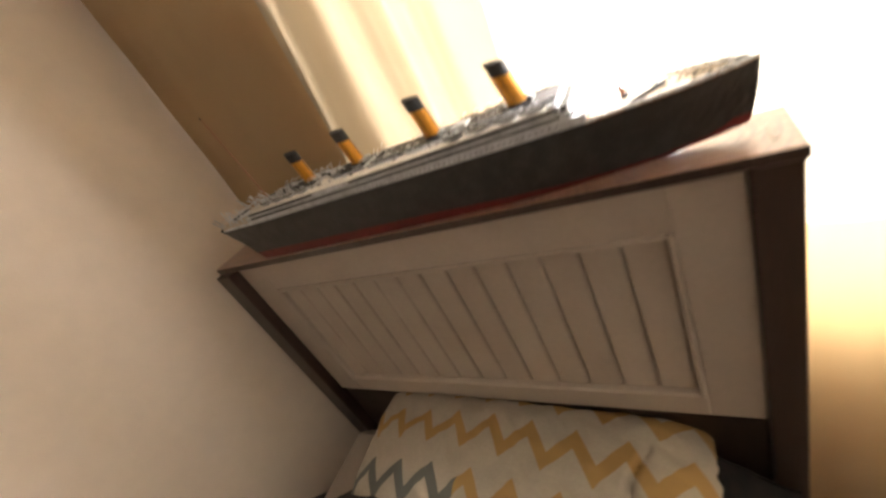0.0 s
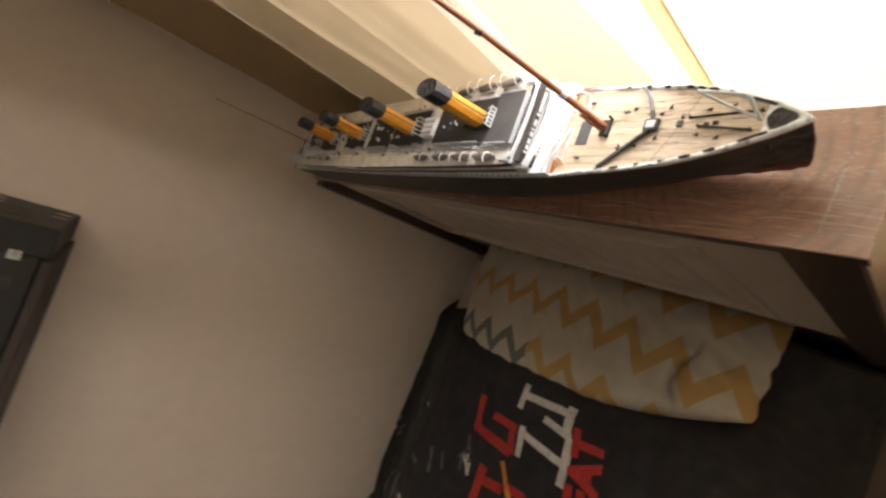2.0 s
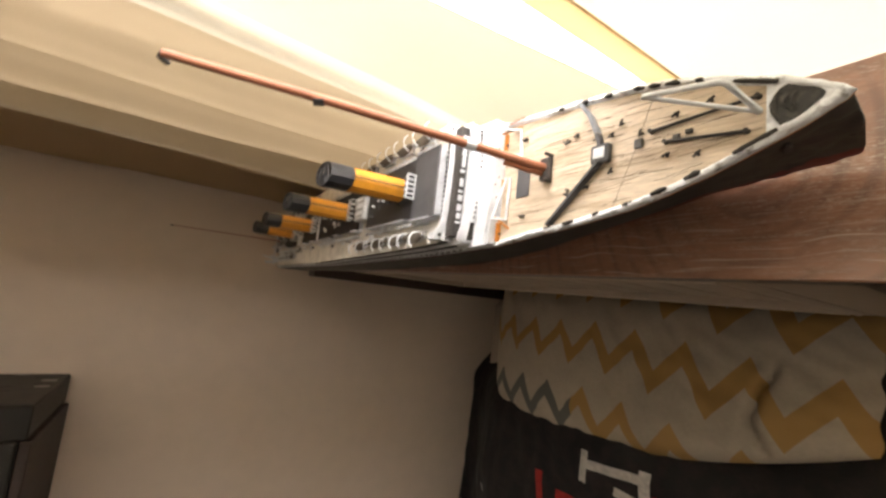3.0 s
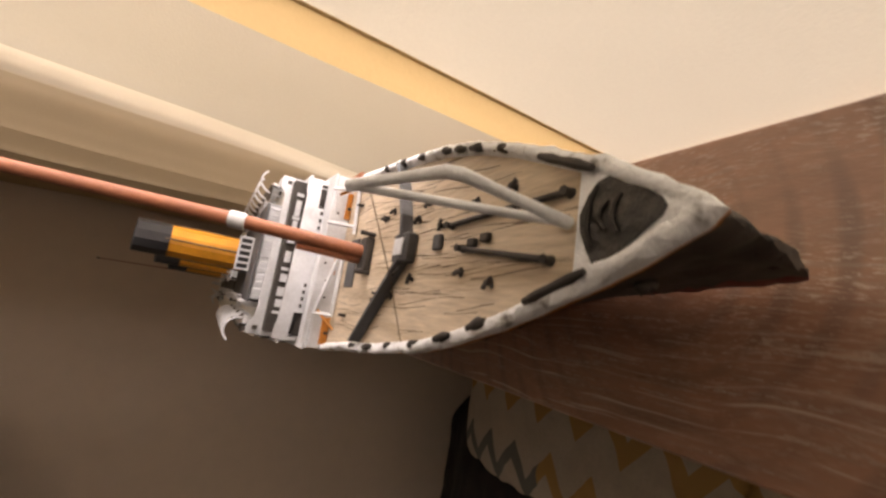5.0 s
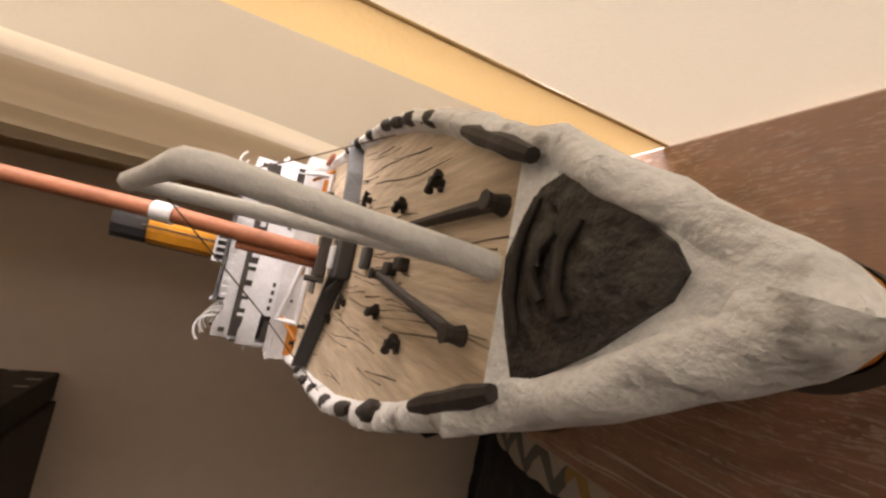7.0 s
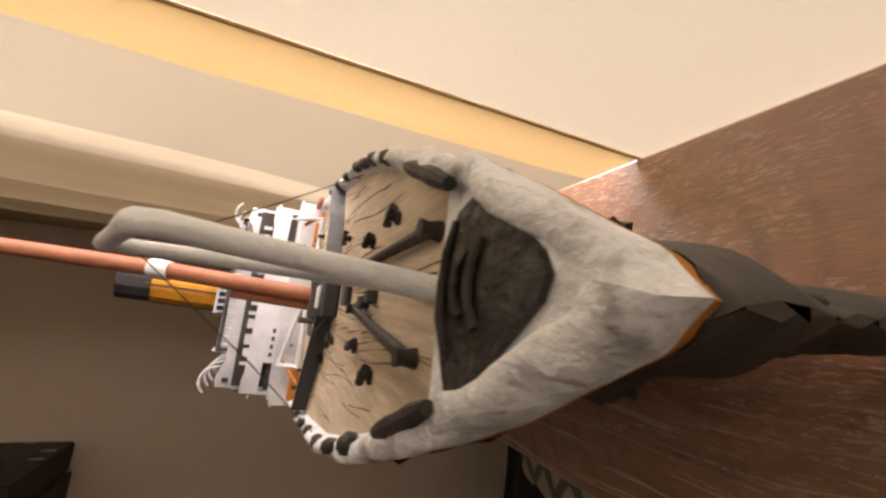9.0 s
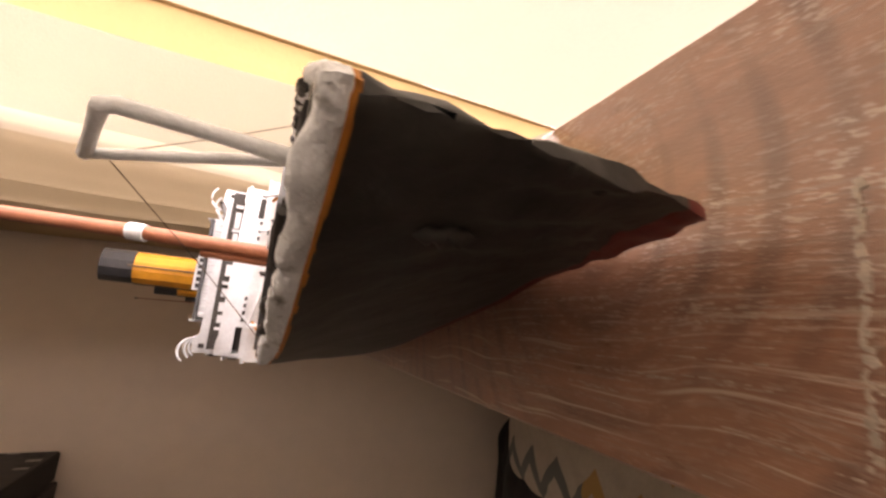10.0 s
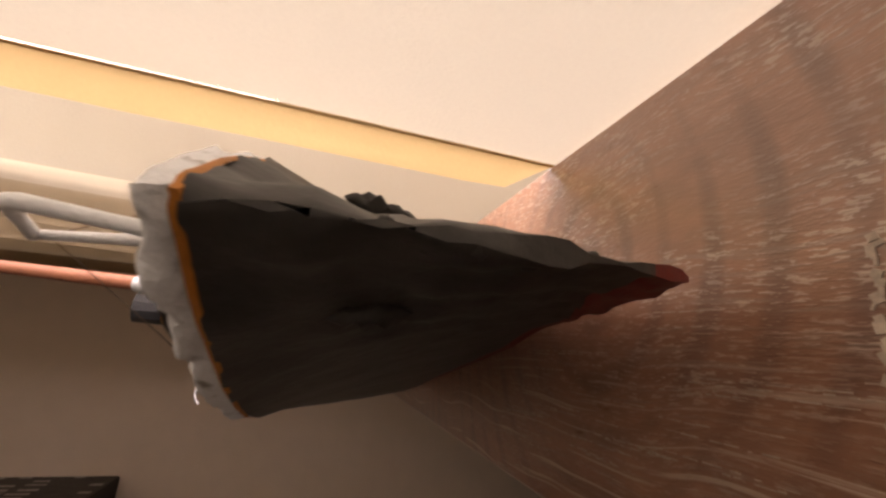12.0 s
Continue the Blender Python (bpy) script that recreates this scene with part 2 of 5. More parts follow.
def chevron_mat():
    """White cotton with zigzag bands, most of them ochre, one end grey."""
    m = mat("pillow_cotton", (0.45, 0.395, 0.32), 0.9, 0.06, 20, 0.0004, 700, stain=0.12)
    n, l, mth, cmix = node_tools(m)
    b = n["Principled BSDF"]
    tc = n.new("ShaderNodeTexCoord")
    sep = n.new("ShaderNodeSeparateXYZ")
    l.new(tc.outputs["Object"], sep.inputs[0])
    x, y = sep.outputs[0], sep.outputs[1]
    # the zigzag grows wider and taller towards one end
    turn = mth("MULTIPLY", mth("LOGARITHM", mth("MULTIPLY_ADD", x, 0.444, 1.0), math.e), 30.0)
    tri = mth("ABSOLUTE", mth("SUBTRACT", mth("FRACT", mth("SUBTRACT", turn, 0.296)), 0.5))
    tall = mth("MAXIMUM", 0.044, mth("MULTIPLY_ADD", x, 0.03, 0.053))
    slant = mth("MULTIPLY_ADD", mth("MAXIMUM", x, 0.0), 0.16, y)
    lift = mth("MULTIPLY", tall, mth("MULTIPLY_ADD", tri, -2.0, 1.0))
    row = mth("MULTIPLY", mth("SUBTRACT", mth("SUBTRACT", slant, -0.012), lift), 1 / 0.116)
    thick = mth("MINIMUM", 0.36, mth("MAXIMUM", 0.25, mth("MULTIPLY_ADD", x, 0.3, 0.28)))
    band = mth("LESS_THAN", mth("FRACT", row), thick)
    band = mth("MULTIPLY", band, mth("MAXIMUM", mth("GREATER_THAN", row, -1.0), mth("GREATER_THAN", x, 0.1)))
    grey = mth("MULTIPLY", mth("LESS_THAN", x, -0.03), mth("MULTIPLY", mth("LESS_THAN", row, 0.0), mth("GREATER_THAN", row, -1.0)))
    tone = cmix(grey, (0.4, 0.24, 0.07, 1), (0.11, 0.12, 0.115, 1))
    old = b.inputs["Base Color"].links[0].from_socket
    l.new(cmix(mth("MULTIPLY", band, 0.92), old, tone), b.inputs["Base Color"])
    return m


M_PILLOW = chevron_mat()

# ---- mesh tools ----
WHERE = {}


class Geo:
    """Vertices and faces of one mesh, gathered in world places."""

    def __init__(self):
        self.v, self.f = [], []

    def add(self, verts, faces):
        k = len(self.v)
        self.v += [tuple(p) for p in verts]
        self.f += [tuple(i + k for i in f) for f in faces]
        return self

    def box(self, x0, x1, y0, y1, z0, z1, bev=0.0, turn=None):
        c = Vector(((x0 + x1) / 2, (y0 + y1) / 2, (z0 + z1) / 2))
        h = Vector((abs(x1 - x0) / 2, abs(y1 - y0) / 2, abs(z1 - z0) / 2))
        bev = min(bev, 0.45 * min(h) * 2) if bev else 0
        signs = [(a, b, d) for a in (-1, 1) for b in (-1, 1) for d in (-1, 1)]
        if not bev:
            vs = [Vector((s[0] * h.x, s[1] * h.y, s[2] * h.z)) for s in signs]
            fs = [(0, 1, 3, 2), (4, 6, 7, 5), (0, 4, 5, 1), (2, 3, 7, 6), (0, 2, 6, 4), (1, 5, 7, 3)]
        else:
            vs, idx = [], {}
            for s in signs:
                for a in range(3):
                    p = Vector([s[i] * (h[i] - (0 if i == a else bev)) for i in range(3)])
                    idx[s, a] = len(vs)
                    vs.append(p)
            fs = []
            for a in range(3):
                o = [i for i in range(3) if i != a]
                for sa in (-1, 1):
                    ring = []
                    for q in ((-1, -1), (1, -1), (1, 1), (-1, 1)):
                        s = [0, 0, 0]
                        s[a], s[o[0]], s[o[1]] = sa, q[0], q[1]
                        ring.append(idx[tuple(s), a])
                    fs.append(ring)
                c3 = a
                for q in ((-1, -1), (1, -1), (1, 1), (-1, 1)):
                    e = []
                    for sc, ax in ((-1, o[0]), (1, o[0]), (1, o[1]), (-1, o[1])):
                        s = [0, 0, 0]
                        s[c3], s[o[0]], s[o[1]] = sc, q[0], q[1]
                        e.append(idx[tuple(s), ax])
                    fs.append(e)
            for s in signs:
                fs.append([idx[s, 0], idx[s, 1], idx[s, 2]])
        if turn is not None:
            vs = [turn @ p for p in vs]
        return self.add([p + c for p in vs], fs)

    def tube(self, points, radii, seg=8, squash=1.0):
        pts = [Vector(p) for p in points]
        rs = radii if isinstance(radii, (list, tuple)) else [radii] * len(pts)
        vs = []
        up = Vector((0.13, 0.97, 0.2))
        for i, p in enumerate(pts):
            d = (pts[min(i + 1, len(pts) - 1)] - pts[max(i - 1, 0)]).normalized()
            a = d.cross(up).normalized()
            b = d.cross(a)
            for k in range(seg):
                t = 2 * math.pi * k / seg
                vs.append(p + rs[i] * (math.cos(t) * a + squash * math.sin(t) * b))
        fs = []
        for i in range(len(pts) - 1):
            for k in range(seg):
                k2 = (k + 1) % seg
                fs.append((i * seg + k, i * seg + k2, (i + 1) * seg + k2, (i + 1) * seg + k))
        fs.append(tuple(range(seg)))
        fs.append(tuple((len(pts) - 1) * seg + k for k in range(seg)))
        return self.add(vs, fs)

    def prism(self, outline, z0, z1):
        """An upright slab over an outline of (x, y)."""
        k = len(outline)
        vs = [(x, y, z0) for x, y in outline] + [(x, y, z1) for x, y in outline]
        fs = [tuple(range(k)), tuple(range(k, 2 * k))] + [(i, (i + 1) % k, (i + 1) % k + k, i + k) for i in range(k)]
        return self.add(vs, fs)

    def grid(self, rows, close=False):
        """A sheet over rows of places, all rows equally long."""
        w = len(rows[0])
        vs = [p for r in rows for p in r]
        fs = [(i * w + j, i * w + j + 1, (i + 1) * w + j + 1, (i + 1) * w + j) for i in range(len(rows) - 1) for j in range(w - 1)]
        if close:
            fs += [(i * w + w - 1, i * w, (i + 1) * w, (i + 1) * w + w - 1) for i in range(len(rows) - 1)]
        return self.add(vs, fs)


def mesh_of(g, name, material, smooth, centre):
    me = bpy.data.meshes.new(name)
    me.from_pydata([tuple(Vector(p) - centre) for p in g.v], [], g.f)
    bm = bmesh.new()
    bm.from_mesh(me)
    bmesh.ops.recalc_face_normals(bm, faces=bm.faces)
    bm.to_mesh(me)
    bm.free()
    if smooth:
        me.polygons.foreach_set("use_smooth", [True] * len(me.polygons))
        me.set_sharp_from_angle(angle=radians(smooth))
    me.materials.append(material)
    return me


def part(name, g, material, parent=None, label="", smooth=0):
    """One mesh object out of g, under a thing or a part."""
    a = np.array(g.v)
    centre = Vector(((a.min(0) + a.max(0)) / 2).tolist())
    ob = new(name, mesh_of(g, name, material, smooth, centre))
    ob.location = centre
    WHERE[ob] = centre
    if parent:
        ob.parent = parent
        ob.matrix_parent_inverse = Matrix.Translation(-WHERE[parent])
    return tagged(ob, label)


def thing(name, base, label, category, group="", kind=""):
    ob = new(name)
    ob.empty_display_size = 0.05
    ob.location = Vector(base)
    WHERE[ob] = Vector(base)
    return tagged(ob, label, category, group, kind)


def structure(name, g, material, label="", smooth=0):
    ob = part(name, g, material, None, label, smooth)
    return tagged(ob, kind="structure")


# ---- room ----
EAST, SOUTH, NORTH, TOP = 3.0, -3.2, 0.2, 2.5
WX0, WX1, WZ0, WZ1 = 0.46, 2.02, 0.66, 2.1
structure("floor", Geo().box(-0.1, EAST + 0.1, SOUTH - 0.1, NORTH + 0.2, -0.1, 0), M_FLOOR, "plain brown wooden floor")
structure("ceiling", Geo().box(-0.1, EAST + 0.1, SOUTH - 0.1, NORTH + 0.2, TOP, TOP + 0.1), M_CEIL, "plain pale ceiling")
structure("wall_west", Geo().box(-0.1, 0, SOUTH - 0.1, NORTH + 0.2, 0, TOP), M_WALL, "plain matt beige painted wall beside the bed")
structure("wall_east", Geo().box(EAST, EAST + 0.1, SOUTH - 0.1, NORTH + 0.2, 0, TOP), M_PALE, "plain matt cream painted wall")
# unseen wall, made dark to cut fill light in the room
structure("wall_south", Geo().box(0, EAST, SOUTH - 0.1, SOUTH, 0, TOP), M_DIM, "unseen matt wall, dark brown to hold down the bounce light")
g = Geo().box(0, WX0, NORTH, NORTH + 0.2, 0, TOP).box(WX1, EAST, NORTH, NORTH + 0.2, 0, TOP)
g.box(WX0, WX1, NORTH, NORTH + 0.2, 0, WZ0).box(WX0, WX1, NORTH, NORTH + 0.2, WZ1, TOP)
wall_n = structure("wall_north", g, M_WALL, "beige wall with a wide window behind the curtains, tinted below it to warm the bounce")
# ochre below the window is added, unseen, to warm light behind the curtain
wall_n.data.materials.append(M_WARM_BOUNCE)
for p in wall_n.data.polygons:
    p.material_index = 1 if p.center.z + WHERE[wall_n].z < WZ0 + 0.01 and p.center.x + WHERE[wall_n].x > WX0 else 0
window = tagged(thing("window_1", (1.22, NORTH + 0.08, WZ0), "white framed window full of bright daylight behind curtains", "window"), kind="structure")
WY = NORTH + 0.08
g = Geo().box(WX0, WX0 + 0.035, WY, WY + 0.05, WZ0, WZ1, 0.004).box(WX1 - 0.035, WX1, WY, WY + 0.05, WZ0, WZ1, 0.004)
g.box(WX0 + 0.035, WX1 - 0.035, WY, WY + 0.05, WZ0, WZ0 + 0.035, 0.004).box(WX0 + 0.035, WX1 - 0.035, WY, WY + 0.05, WZ1 - 0.035, WZ1, 0.004)
part("window_frame", g, M_FRAME, window)
for a, b in ((WX0 + 0.035, 1.205), (1.245, WX1 - 0.035)):
    pane = part("pane", Geo().box(a, b, WY + 0.02, WY + 0.026, WZ0 + 0.035, WZ1 - 0.035), M_GLASS, window)
    pane.visible_shadow = False
M_HAZE = bpy.data.materials.new("bright_sky")
M_HAZE.use_nodes = True
hz = M_HAZE.node_tree.nodes
hz.remove(hz["Principled BSDF"])
em = hz.new("ShaderNodeEmission")
em.inputs["Color"].default_value, em.inputs["Strength"].default_value = (1.0, 0.98, 0.95, 1), 5.0
M_HAZE.node_tree.links.new(em.outputs[0], hz["Material Output"].inputs["Surface"])
structure("backdrop", Geo().box(-4, 7, 2.5, 2.52, -2.5, 6), M_HAZE, "bright white hazy sky outside")
part("mullion", Geo().box(1.205, 1.245, WY, WY + 0.05, WZ0 + 0.035, WZ1 - 0.035, 0.004), M_FRAME, window)


def drape(name, xs, material, label, line, top=2.25, bottom=0.015):
    """A hanging curtain: line(x, z) gives how far it stands from the wall's line."""
    zs = np.linspace(bottom, top, 44)
    ob = part(name, Geo().grid([[(x, line(x, z), z) for x in xs] for z in zs]), material, None, label, 60)
    return tagged(ob, category="curtain")


LEFT_FOLDS = ((0.012, 0.15), (0.09, 0.138), (0.19, 0.158), (0.3, 0.178), (0.372, 0.166), (0.412, 0.122), (0.436, 0.106), (0.45, 0.116), (0.476, 0.148), (0.515, 0.142), (0.55, 0.112), (0.568, 0.108),
              (0.583, 0.124), (0.6, 0.139), (0.622, 0.124), (0.642, 0.107), (0.656, 0.114), (0.672, 0.127), (0.7, 0.124), (0.735, 0.112), (0.762, 0.1), (0.7705, 0.0985), (0.7745, 0.103),
              (0.779, 0.118), (0.787, 0.136), (0.797, 0.154))


def left_place(u, z):
    """The left curtain's line in plan, 0 to 1 from the wall to its free edge, swaying a little with the height."""
    k = u * (len(LEFT_FOLDS) - 1)
    i = min(int(k), len(LEFT_FOLDS) - 2)
    s = k - i
    p = [Vector(LEFT_FOLDS[max(0, min(len(LEFT_FOLDS) - 1, i + d))]) for d in (-1, 0, 1, 2)]
    c = 0.5 * (2 * p[1] + (p[2] - p[0]) * s + (2 * p[0] - 5 * p[1] + 4 * p[2] - p[3]) * s * s + (3 * p[1] - p[0] - 3 * p[2] + p[3]) * s ** 3)
    x = c.x + (0.13 * (z - 1.12) * math.exp(-((c.x - 0.43) / 0.07) ** 2) + 0.1 * (z - 1.1) * math.exp(-((c.x - 0.77) / 0.05) ** 2) * (k < 22)) * (1 if abs(z - 1.15) < 0.3 else 0.3 / abs(z - 1.15))
    if k >= 22:
        x += (0.1 * (1 - (k - 22) / 3) - 0.12 * (k - 22) / 3) * max(-0.2, min(0.3, z - 1.1))
    y = c.y + 0.003 * math.sin(6 * z + 17 * c.x) + 0.0025 * noise.noise((c.x * 30, z * 9, 1.0))
    return max(0.012, x), max(0.0965, y)


def right_line(x, z):
    d = x - 0.902
    s = min(1, max(0, (d - 0.06) / 0.24))
    return 0.0958 + 0.012 * s + 0.03 * s * math.sin(2 * math.pi * d / 0.23 + 0.4 * math.sin(2 * z)) + 0.003 * math.sin(14 * d + 2 * z) * min(1, d / 0.1 + 0.1)


g = Geo().grid([[(*left_place(u, z), z) for u in np.linspace(0, 1, 240)] for z in np.linspace(0.12, 2.25, 60)])
curtain_l = tagged(part("curtain", g, M_CUR_DARK, None, "beige cloth curtain hanging in deep folds before the window, fold shading tinted in", 60), category="curtain")
# fold shading put into colour: brown towards the wall, cream along the free edge
curtain_l.data.materials.append(M_CUR_SHADE)
curtain_l.data.materials.append(M_CUR_LIT)
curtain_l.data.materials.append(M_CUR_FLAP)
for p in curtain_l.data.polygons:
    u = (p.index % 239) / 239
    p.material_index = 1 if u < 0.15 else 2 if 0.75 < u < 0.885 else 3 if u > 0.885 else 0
curtain_r = drape("curtain", np.linspace(0.9055, 1.62, 270), M_CUR, "cream translucent curtain glowing with daylight, dim golden light tinted in below the sill, ochre hem", right_line)
rows = []
for z in np.linspace(0.12, 2.25, 150):
    out = 0.003 + 0.997 * max(0.0, min(1.0, (z - 0.952) / 0.012))
    rows.append([(0.9072 - 0.0054 * q * out - 0.0012 * (1 - out) * q + 0.0004 * noise.noise((q, z * 30, 5.0)), right_line(0.907, z) - 0.0012 - 0.0087 * q * out - 0.0005 * noise.noise((q * 3, z * 25, 2.0)) * q * out, z) for q in np.linspace(0, 1, 9)])
g = Geo().grid(rows)
# golden dimness below the sill, put into the cloth's colour
curtain_r.data.materials.append(M_SILL_TINT)
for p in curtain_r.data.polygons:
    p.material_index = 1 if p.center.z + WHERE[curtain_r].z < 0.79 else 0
hem = part("hem", g, M_HEM, curtain_r, "orange-ochre stitched hem", 60)
g = Geo()
for k in range(300):
    z = 0.92 + 0.0016 * k
    g.box(0.9066, 0.9069, right_line(0.907, z) - 0.0019, right_line(0.907, z) - 0.0014, z, z + 0.0015)
tagged(part("stitching", g, M_THREAD, hem), kind="stuff")

# ---- headboard ----
TZ, TD = 0.95, 0.0945
head = thing("headboard", (0.5, 0.04, 0.0), "dark red-brown varnished wooden headboard with a cream grooved panel", "headboard")
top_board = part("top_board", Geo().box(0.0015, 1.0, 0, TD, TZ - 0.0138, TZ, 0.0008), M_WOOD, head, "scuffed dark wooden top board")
# front and end faces get the shaded tone by their direction
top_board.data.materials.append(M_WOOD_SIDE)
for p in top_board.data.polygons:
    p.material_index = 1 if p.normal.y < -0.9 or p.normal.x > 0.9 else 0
# left stile stands forward so its dark face takes in the wall's shade
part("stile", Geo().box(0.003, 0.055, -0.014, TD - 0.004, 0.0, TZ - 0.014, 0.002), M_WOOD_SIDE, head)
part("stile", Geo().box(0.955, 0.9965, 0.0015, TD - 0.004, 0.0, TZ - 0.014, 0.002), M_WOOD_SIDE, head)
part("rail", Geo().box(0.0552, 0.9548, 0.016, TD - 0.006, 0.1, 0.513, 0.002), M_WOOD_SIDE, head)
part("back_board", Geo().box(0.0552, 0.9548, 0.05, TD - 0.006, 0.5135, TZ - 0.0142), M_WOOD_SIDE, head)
panel = part("panel_frame", Geo().box(0.0555, 0.13, 0.01, 0.045, 0.5142, TZ - 0.0145, 0.002).box(0.885, 0.9545, 0.01, 0.045, 0.5142, TZ - 0.0145, 0.002)
             .box(0.1302, 0.8848, 0.01, 0.045, 0.5142, 0.56, 0.002).box(0.1302, 0.8848, 0.01, 0.045, 0.868, TZ - 0.0145, 0.002), M_PANEL, head, "cream painted panel frame")
g = Geo()
for x0, x1, z0, z1 in ((0.1302, 0.139, 0.56, 0.868), (0.876, 0.8848, 0.56, 0.868), (0.139, 0.876, 0.56, 0.569), (0.139, 0.876, 0.859, 0.868)):
    g.box(x0, x1, 0.006, 0.03, z0, z1, 0.003)
part("bead", g, M_PANEL, panel)
for k in range(14):
    a = 0.1395 + k * 0.0526
    part("plank", Geo().box(a + 0.0012, a + 0.0514, 0.017, 0.04, 0.5695, 0.8585, 0.003), M_PANEL, panel)
rng = random.Random(4)
for k in range(46):
    y = 0.0125 + 0.0009 * k + rng.uniform(-0.0004, 0.0004)
    x = 0.9756 + 0.0024 * k / 46 + rng.uniform(-0.0005, 0.0004)
    part("scratch", Geo().box(x, x + rng.uniform(0.0003, 0.0013), y, y + rng.uniform(0.0006, 0.0015), TZ - 0.0003, TZ + 0.0001 + 0.000006 * k, 0, Matrix.Rotation(rng.uniform(-0.5, 0.5), 3, "Z")), M_SCRATCH, top_board, "pale scratch")
for y in (0.0225, 0.0236, 0.029):
    x = 0.9775
    for k in range(5):
        w = rng.uniform(0.0004, 0.001)
        part("scratch", Geo().box(x, x + w, y, y + rng.uniform(0.00015, 0.0004), TZ - 0.0003, TZ + 0.00042 + 0.000005 * k), M_SCRATCH, top_board, "pale scratch")
        x, y = x + w + rng.uniform(0.0001, 0.0009), y + rng.uniform(-0.0004, 0.0004)
g = Geo()
for k in range(60):
    y = 0.0015 + 0.045 * rng.random() ** 1.6
    x = rng.uniform(0.87, 0.99)
    for q in range(rng.randint(2, 7)):
        w = rng.uniform(0.0006, 0.0035)
        g.box(x, x + w, y, y + rng.uniform(0.0001, 0.00028), TZ - 0.0003, TZ + 0.0001, 0)
        x, y = x + w + rng.uniform(0.0002, 0.002), y + rng.uniform(-0.00015, 0.00015)
        if x > 0.988:
            break
tagged(part("scuff", g, M_SCRATCH, top_board, "fine pale scuffs"), kind="stuff")

# ---- bed ----
bed = thing("bed", (0.49, -1.0, 0), "low dark wooden single bed pushed into the corner", "bed")
part("bed_base", Geo().box(0.012, 0.98, -1.98, 0.008, 0.0, 0.24, 0.006), M_BEDWOOD, bed)
part("mattress", Geo().box(0.015, 0.965, -1.95, -0.004, 0.241, 0.37, 0.03), M_PANEL, bed)


def soft(a, b, x):
    s = max(0.0, min(1.0, (x - a) / (b - a)))
    return s * s * (3 - 2 * s)


def bed_z(x, y):
    """The top of the thick blanket: heaped up in the middle, low along the wall and towards the headboard."""
    z = 0.576 - 0.175 * (1 - soft(0.02, 0.36, x)) - 0.02 * soft(0.6, 0.8, x)
    z -= 0.12 * soft(-0.26, -0.1, y) + 0.09 * soft(0.86, 1.0, x)
    return z + 0.012 * noise.noise((x * 5, y * 4, 0.3)) + 0.007 * noise.noise((x * 16, y * 11, 2.0)) + 0.004 * noise.noise((x * 40, y * 22, 6.0))


xs, ys = np.linspace(0.006, 0.985, 110), np.linspace(-1.97, -0.006, 190)
rows = [[(x, y, bed_z(x, y)) for x in xs] + [(0.99, y, 0.2)] for y in ys]
blanket = part("blanket", Geo().grid(rows), M_BLANKET, None, "black printed blanket with red and white lettering on the bed", 70)
tagged(blanket, category="blanket")
md = blanket.modifiers.new("thickness", "SOLIDIFY")
md.thickness, md.offset = 0.006, -1


def print_on(name, shapes, material, label=""):
    """Flat print lying on the blanket: each shape is a four-sided stroke of (x, y) ends and a width."""
    g = Geo()
    for x0, y0, x1, y1, w in shapes:
        a, b = Vector((x0, y0)), Vector((x1, y1))
        d = (b - a).normalized()
        o = Vector((-d.y, d.x)) * w / 2
        n = max(2, int((b - a).length / 0.012))
        rows = []
        for i in range(n + 1):
            c = a.lerp(b, i / n)
            rows.append([(p.x, p.y, bed_z(p.x, p.y) + 0.0025) for p in (c - o, c, c + o)])
        g.grid(rows)
    return part(name, g, material, blanket, label)


def letters_on(text, at, size, turn, material, label):
    """Print in the built-in font, laid on the blanket."""
    cu = bpy.data.curves.new(text, "FONT")
    cu.body, cu.size, cu.resolution_u, cu.offset = text, size, 3, 0.004
    tmp = bpy.data.objects.new("letters", cu)
    scene.collection.objects.link(tmp)
    bpy.context.view_layer.update()
    me = bpy.data.meshes.new_from_object(tmp.evaluated_get(bpy.context.evaluated_depsgraph_get()))
    bpy.data.objects.remove(tmp)
    g = Geo()
    m = pose(at[0], at[1], 0, 0, 0, turn)
    pts = [m @ v.co for v in me.vertices]
    g.add([(p.x, p.y, bed_z(p.x, p.y) + 0.004) for p in pts], [tuple(p.vertices) for p in me.polygons])
    bpy.data.meshes.remove(me)
    return part("lettering", g, material, blanket, label)


letters_on("EAT", (0.748, -0.392), 0.072, 100, M_PRINT_RED, "red printed letters")
WHITE_STROKES = ((0.56, -0.25, 0.56, -0.3, 0.013), (0.559, -0.271, 0.663, -0.257, 0.014), (0.66, -0.245, 0.662, -0.296, 0.016), (0.581, -0.325, 0.589, -0.382, 0.013), (0.58, -0.337, 0.68, -0.343, 0.014), (0.616, -0.29, 0.672, -0.295, 0.013), (0.672, -0.295, 0.683, -0.378, 0.016))
RED_STROKES = ((0.463, -0.321, 0.473, -0.393, 0.018), (0.467, -0.387, 0.569, -0.386, 0.02), (0.505, -0.344, 0.57, -0.339, 0.016), (0.559, -0.34, 0.57, -0.388, 0.016), (0.525, -0.442, 0.524, -0.52, 0.022), (0.526, -0.468, 0.583, -0.454, 0.018), (0.586, -0.444, 0.631, -0.438, 0.016))
for st in WHITE_STROKES:
    print_on("print_bar", [st], M_PRINT_WHITE, "white printed bar")
for st in RED_STROKES:
    print_on("print_bar", [st], M_PRINT_RED, "red printed bar")
rng = random.Random(21)
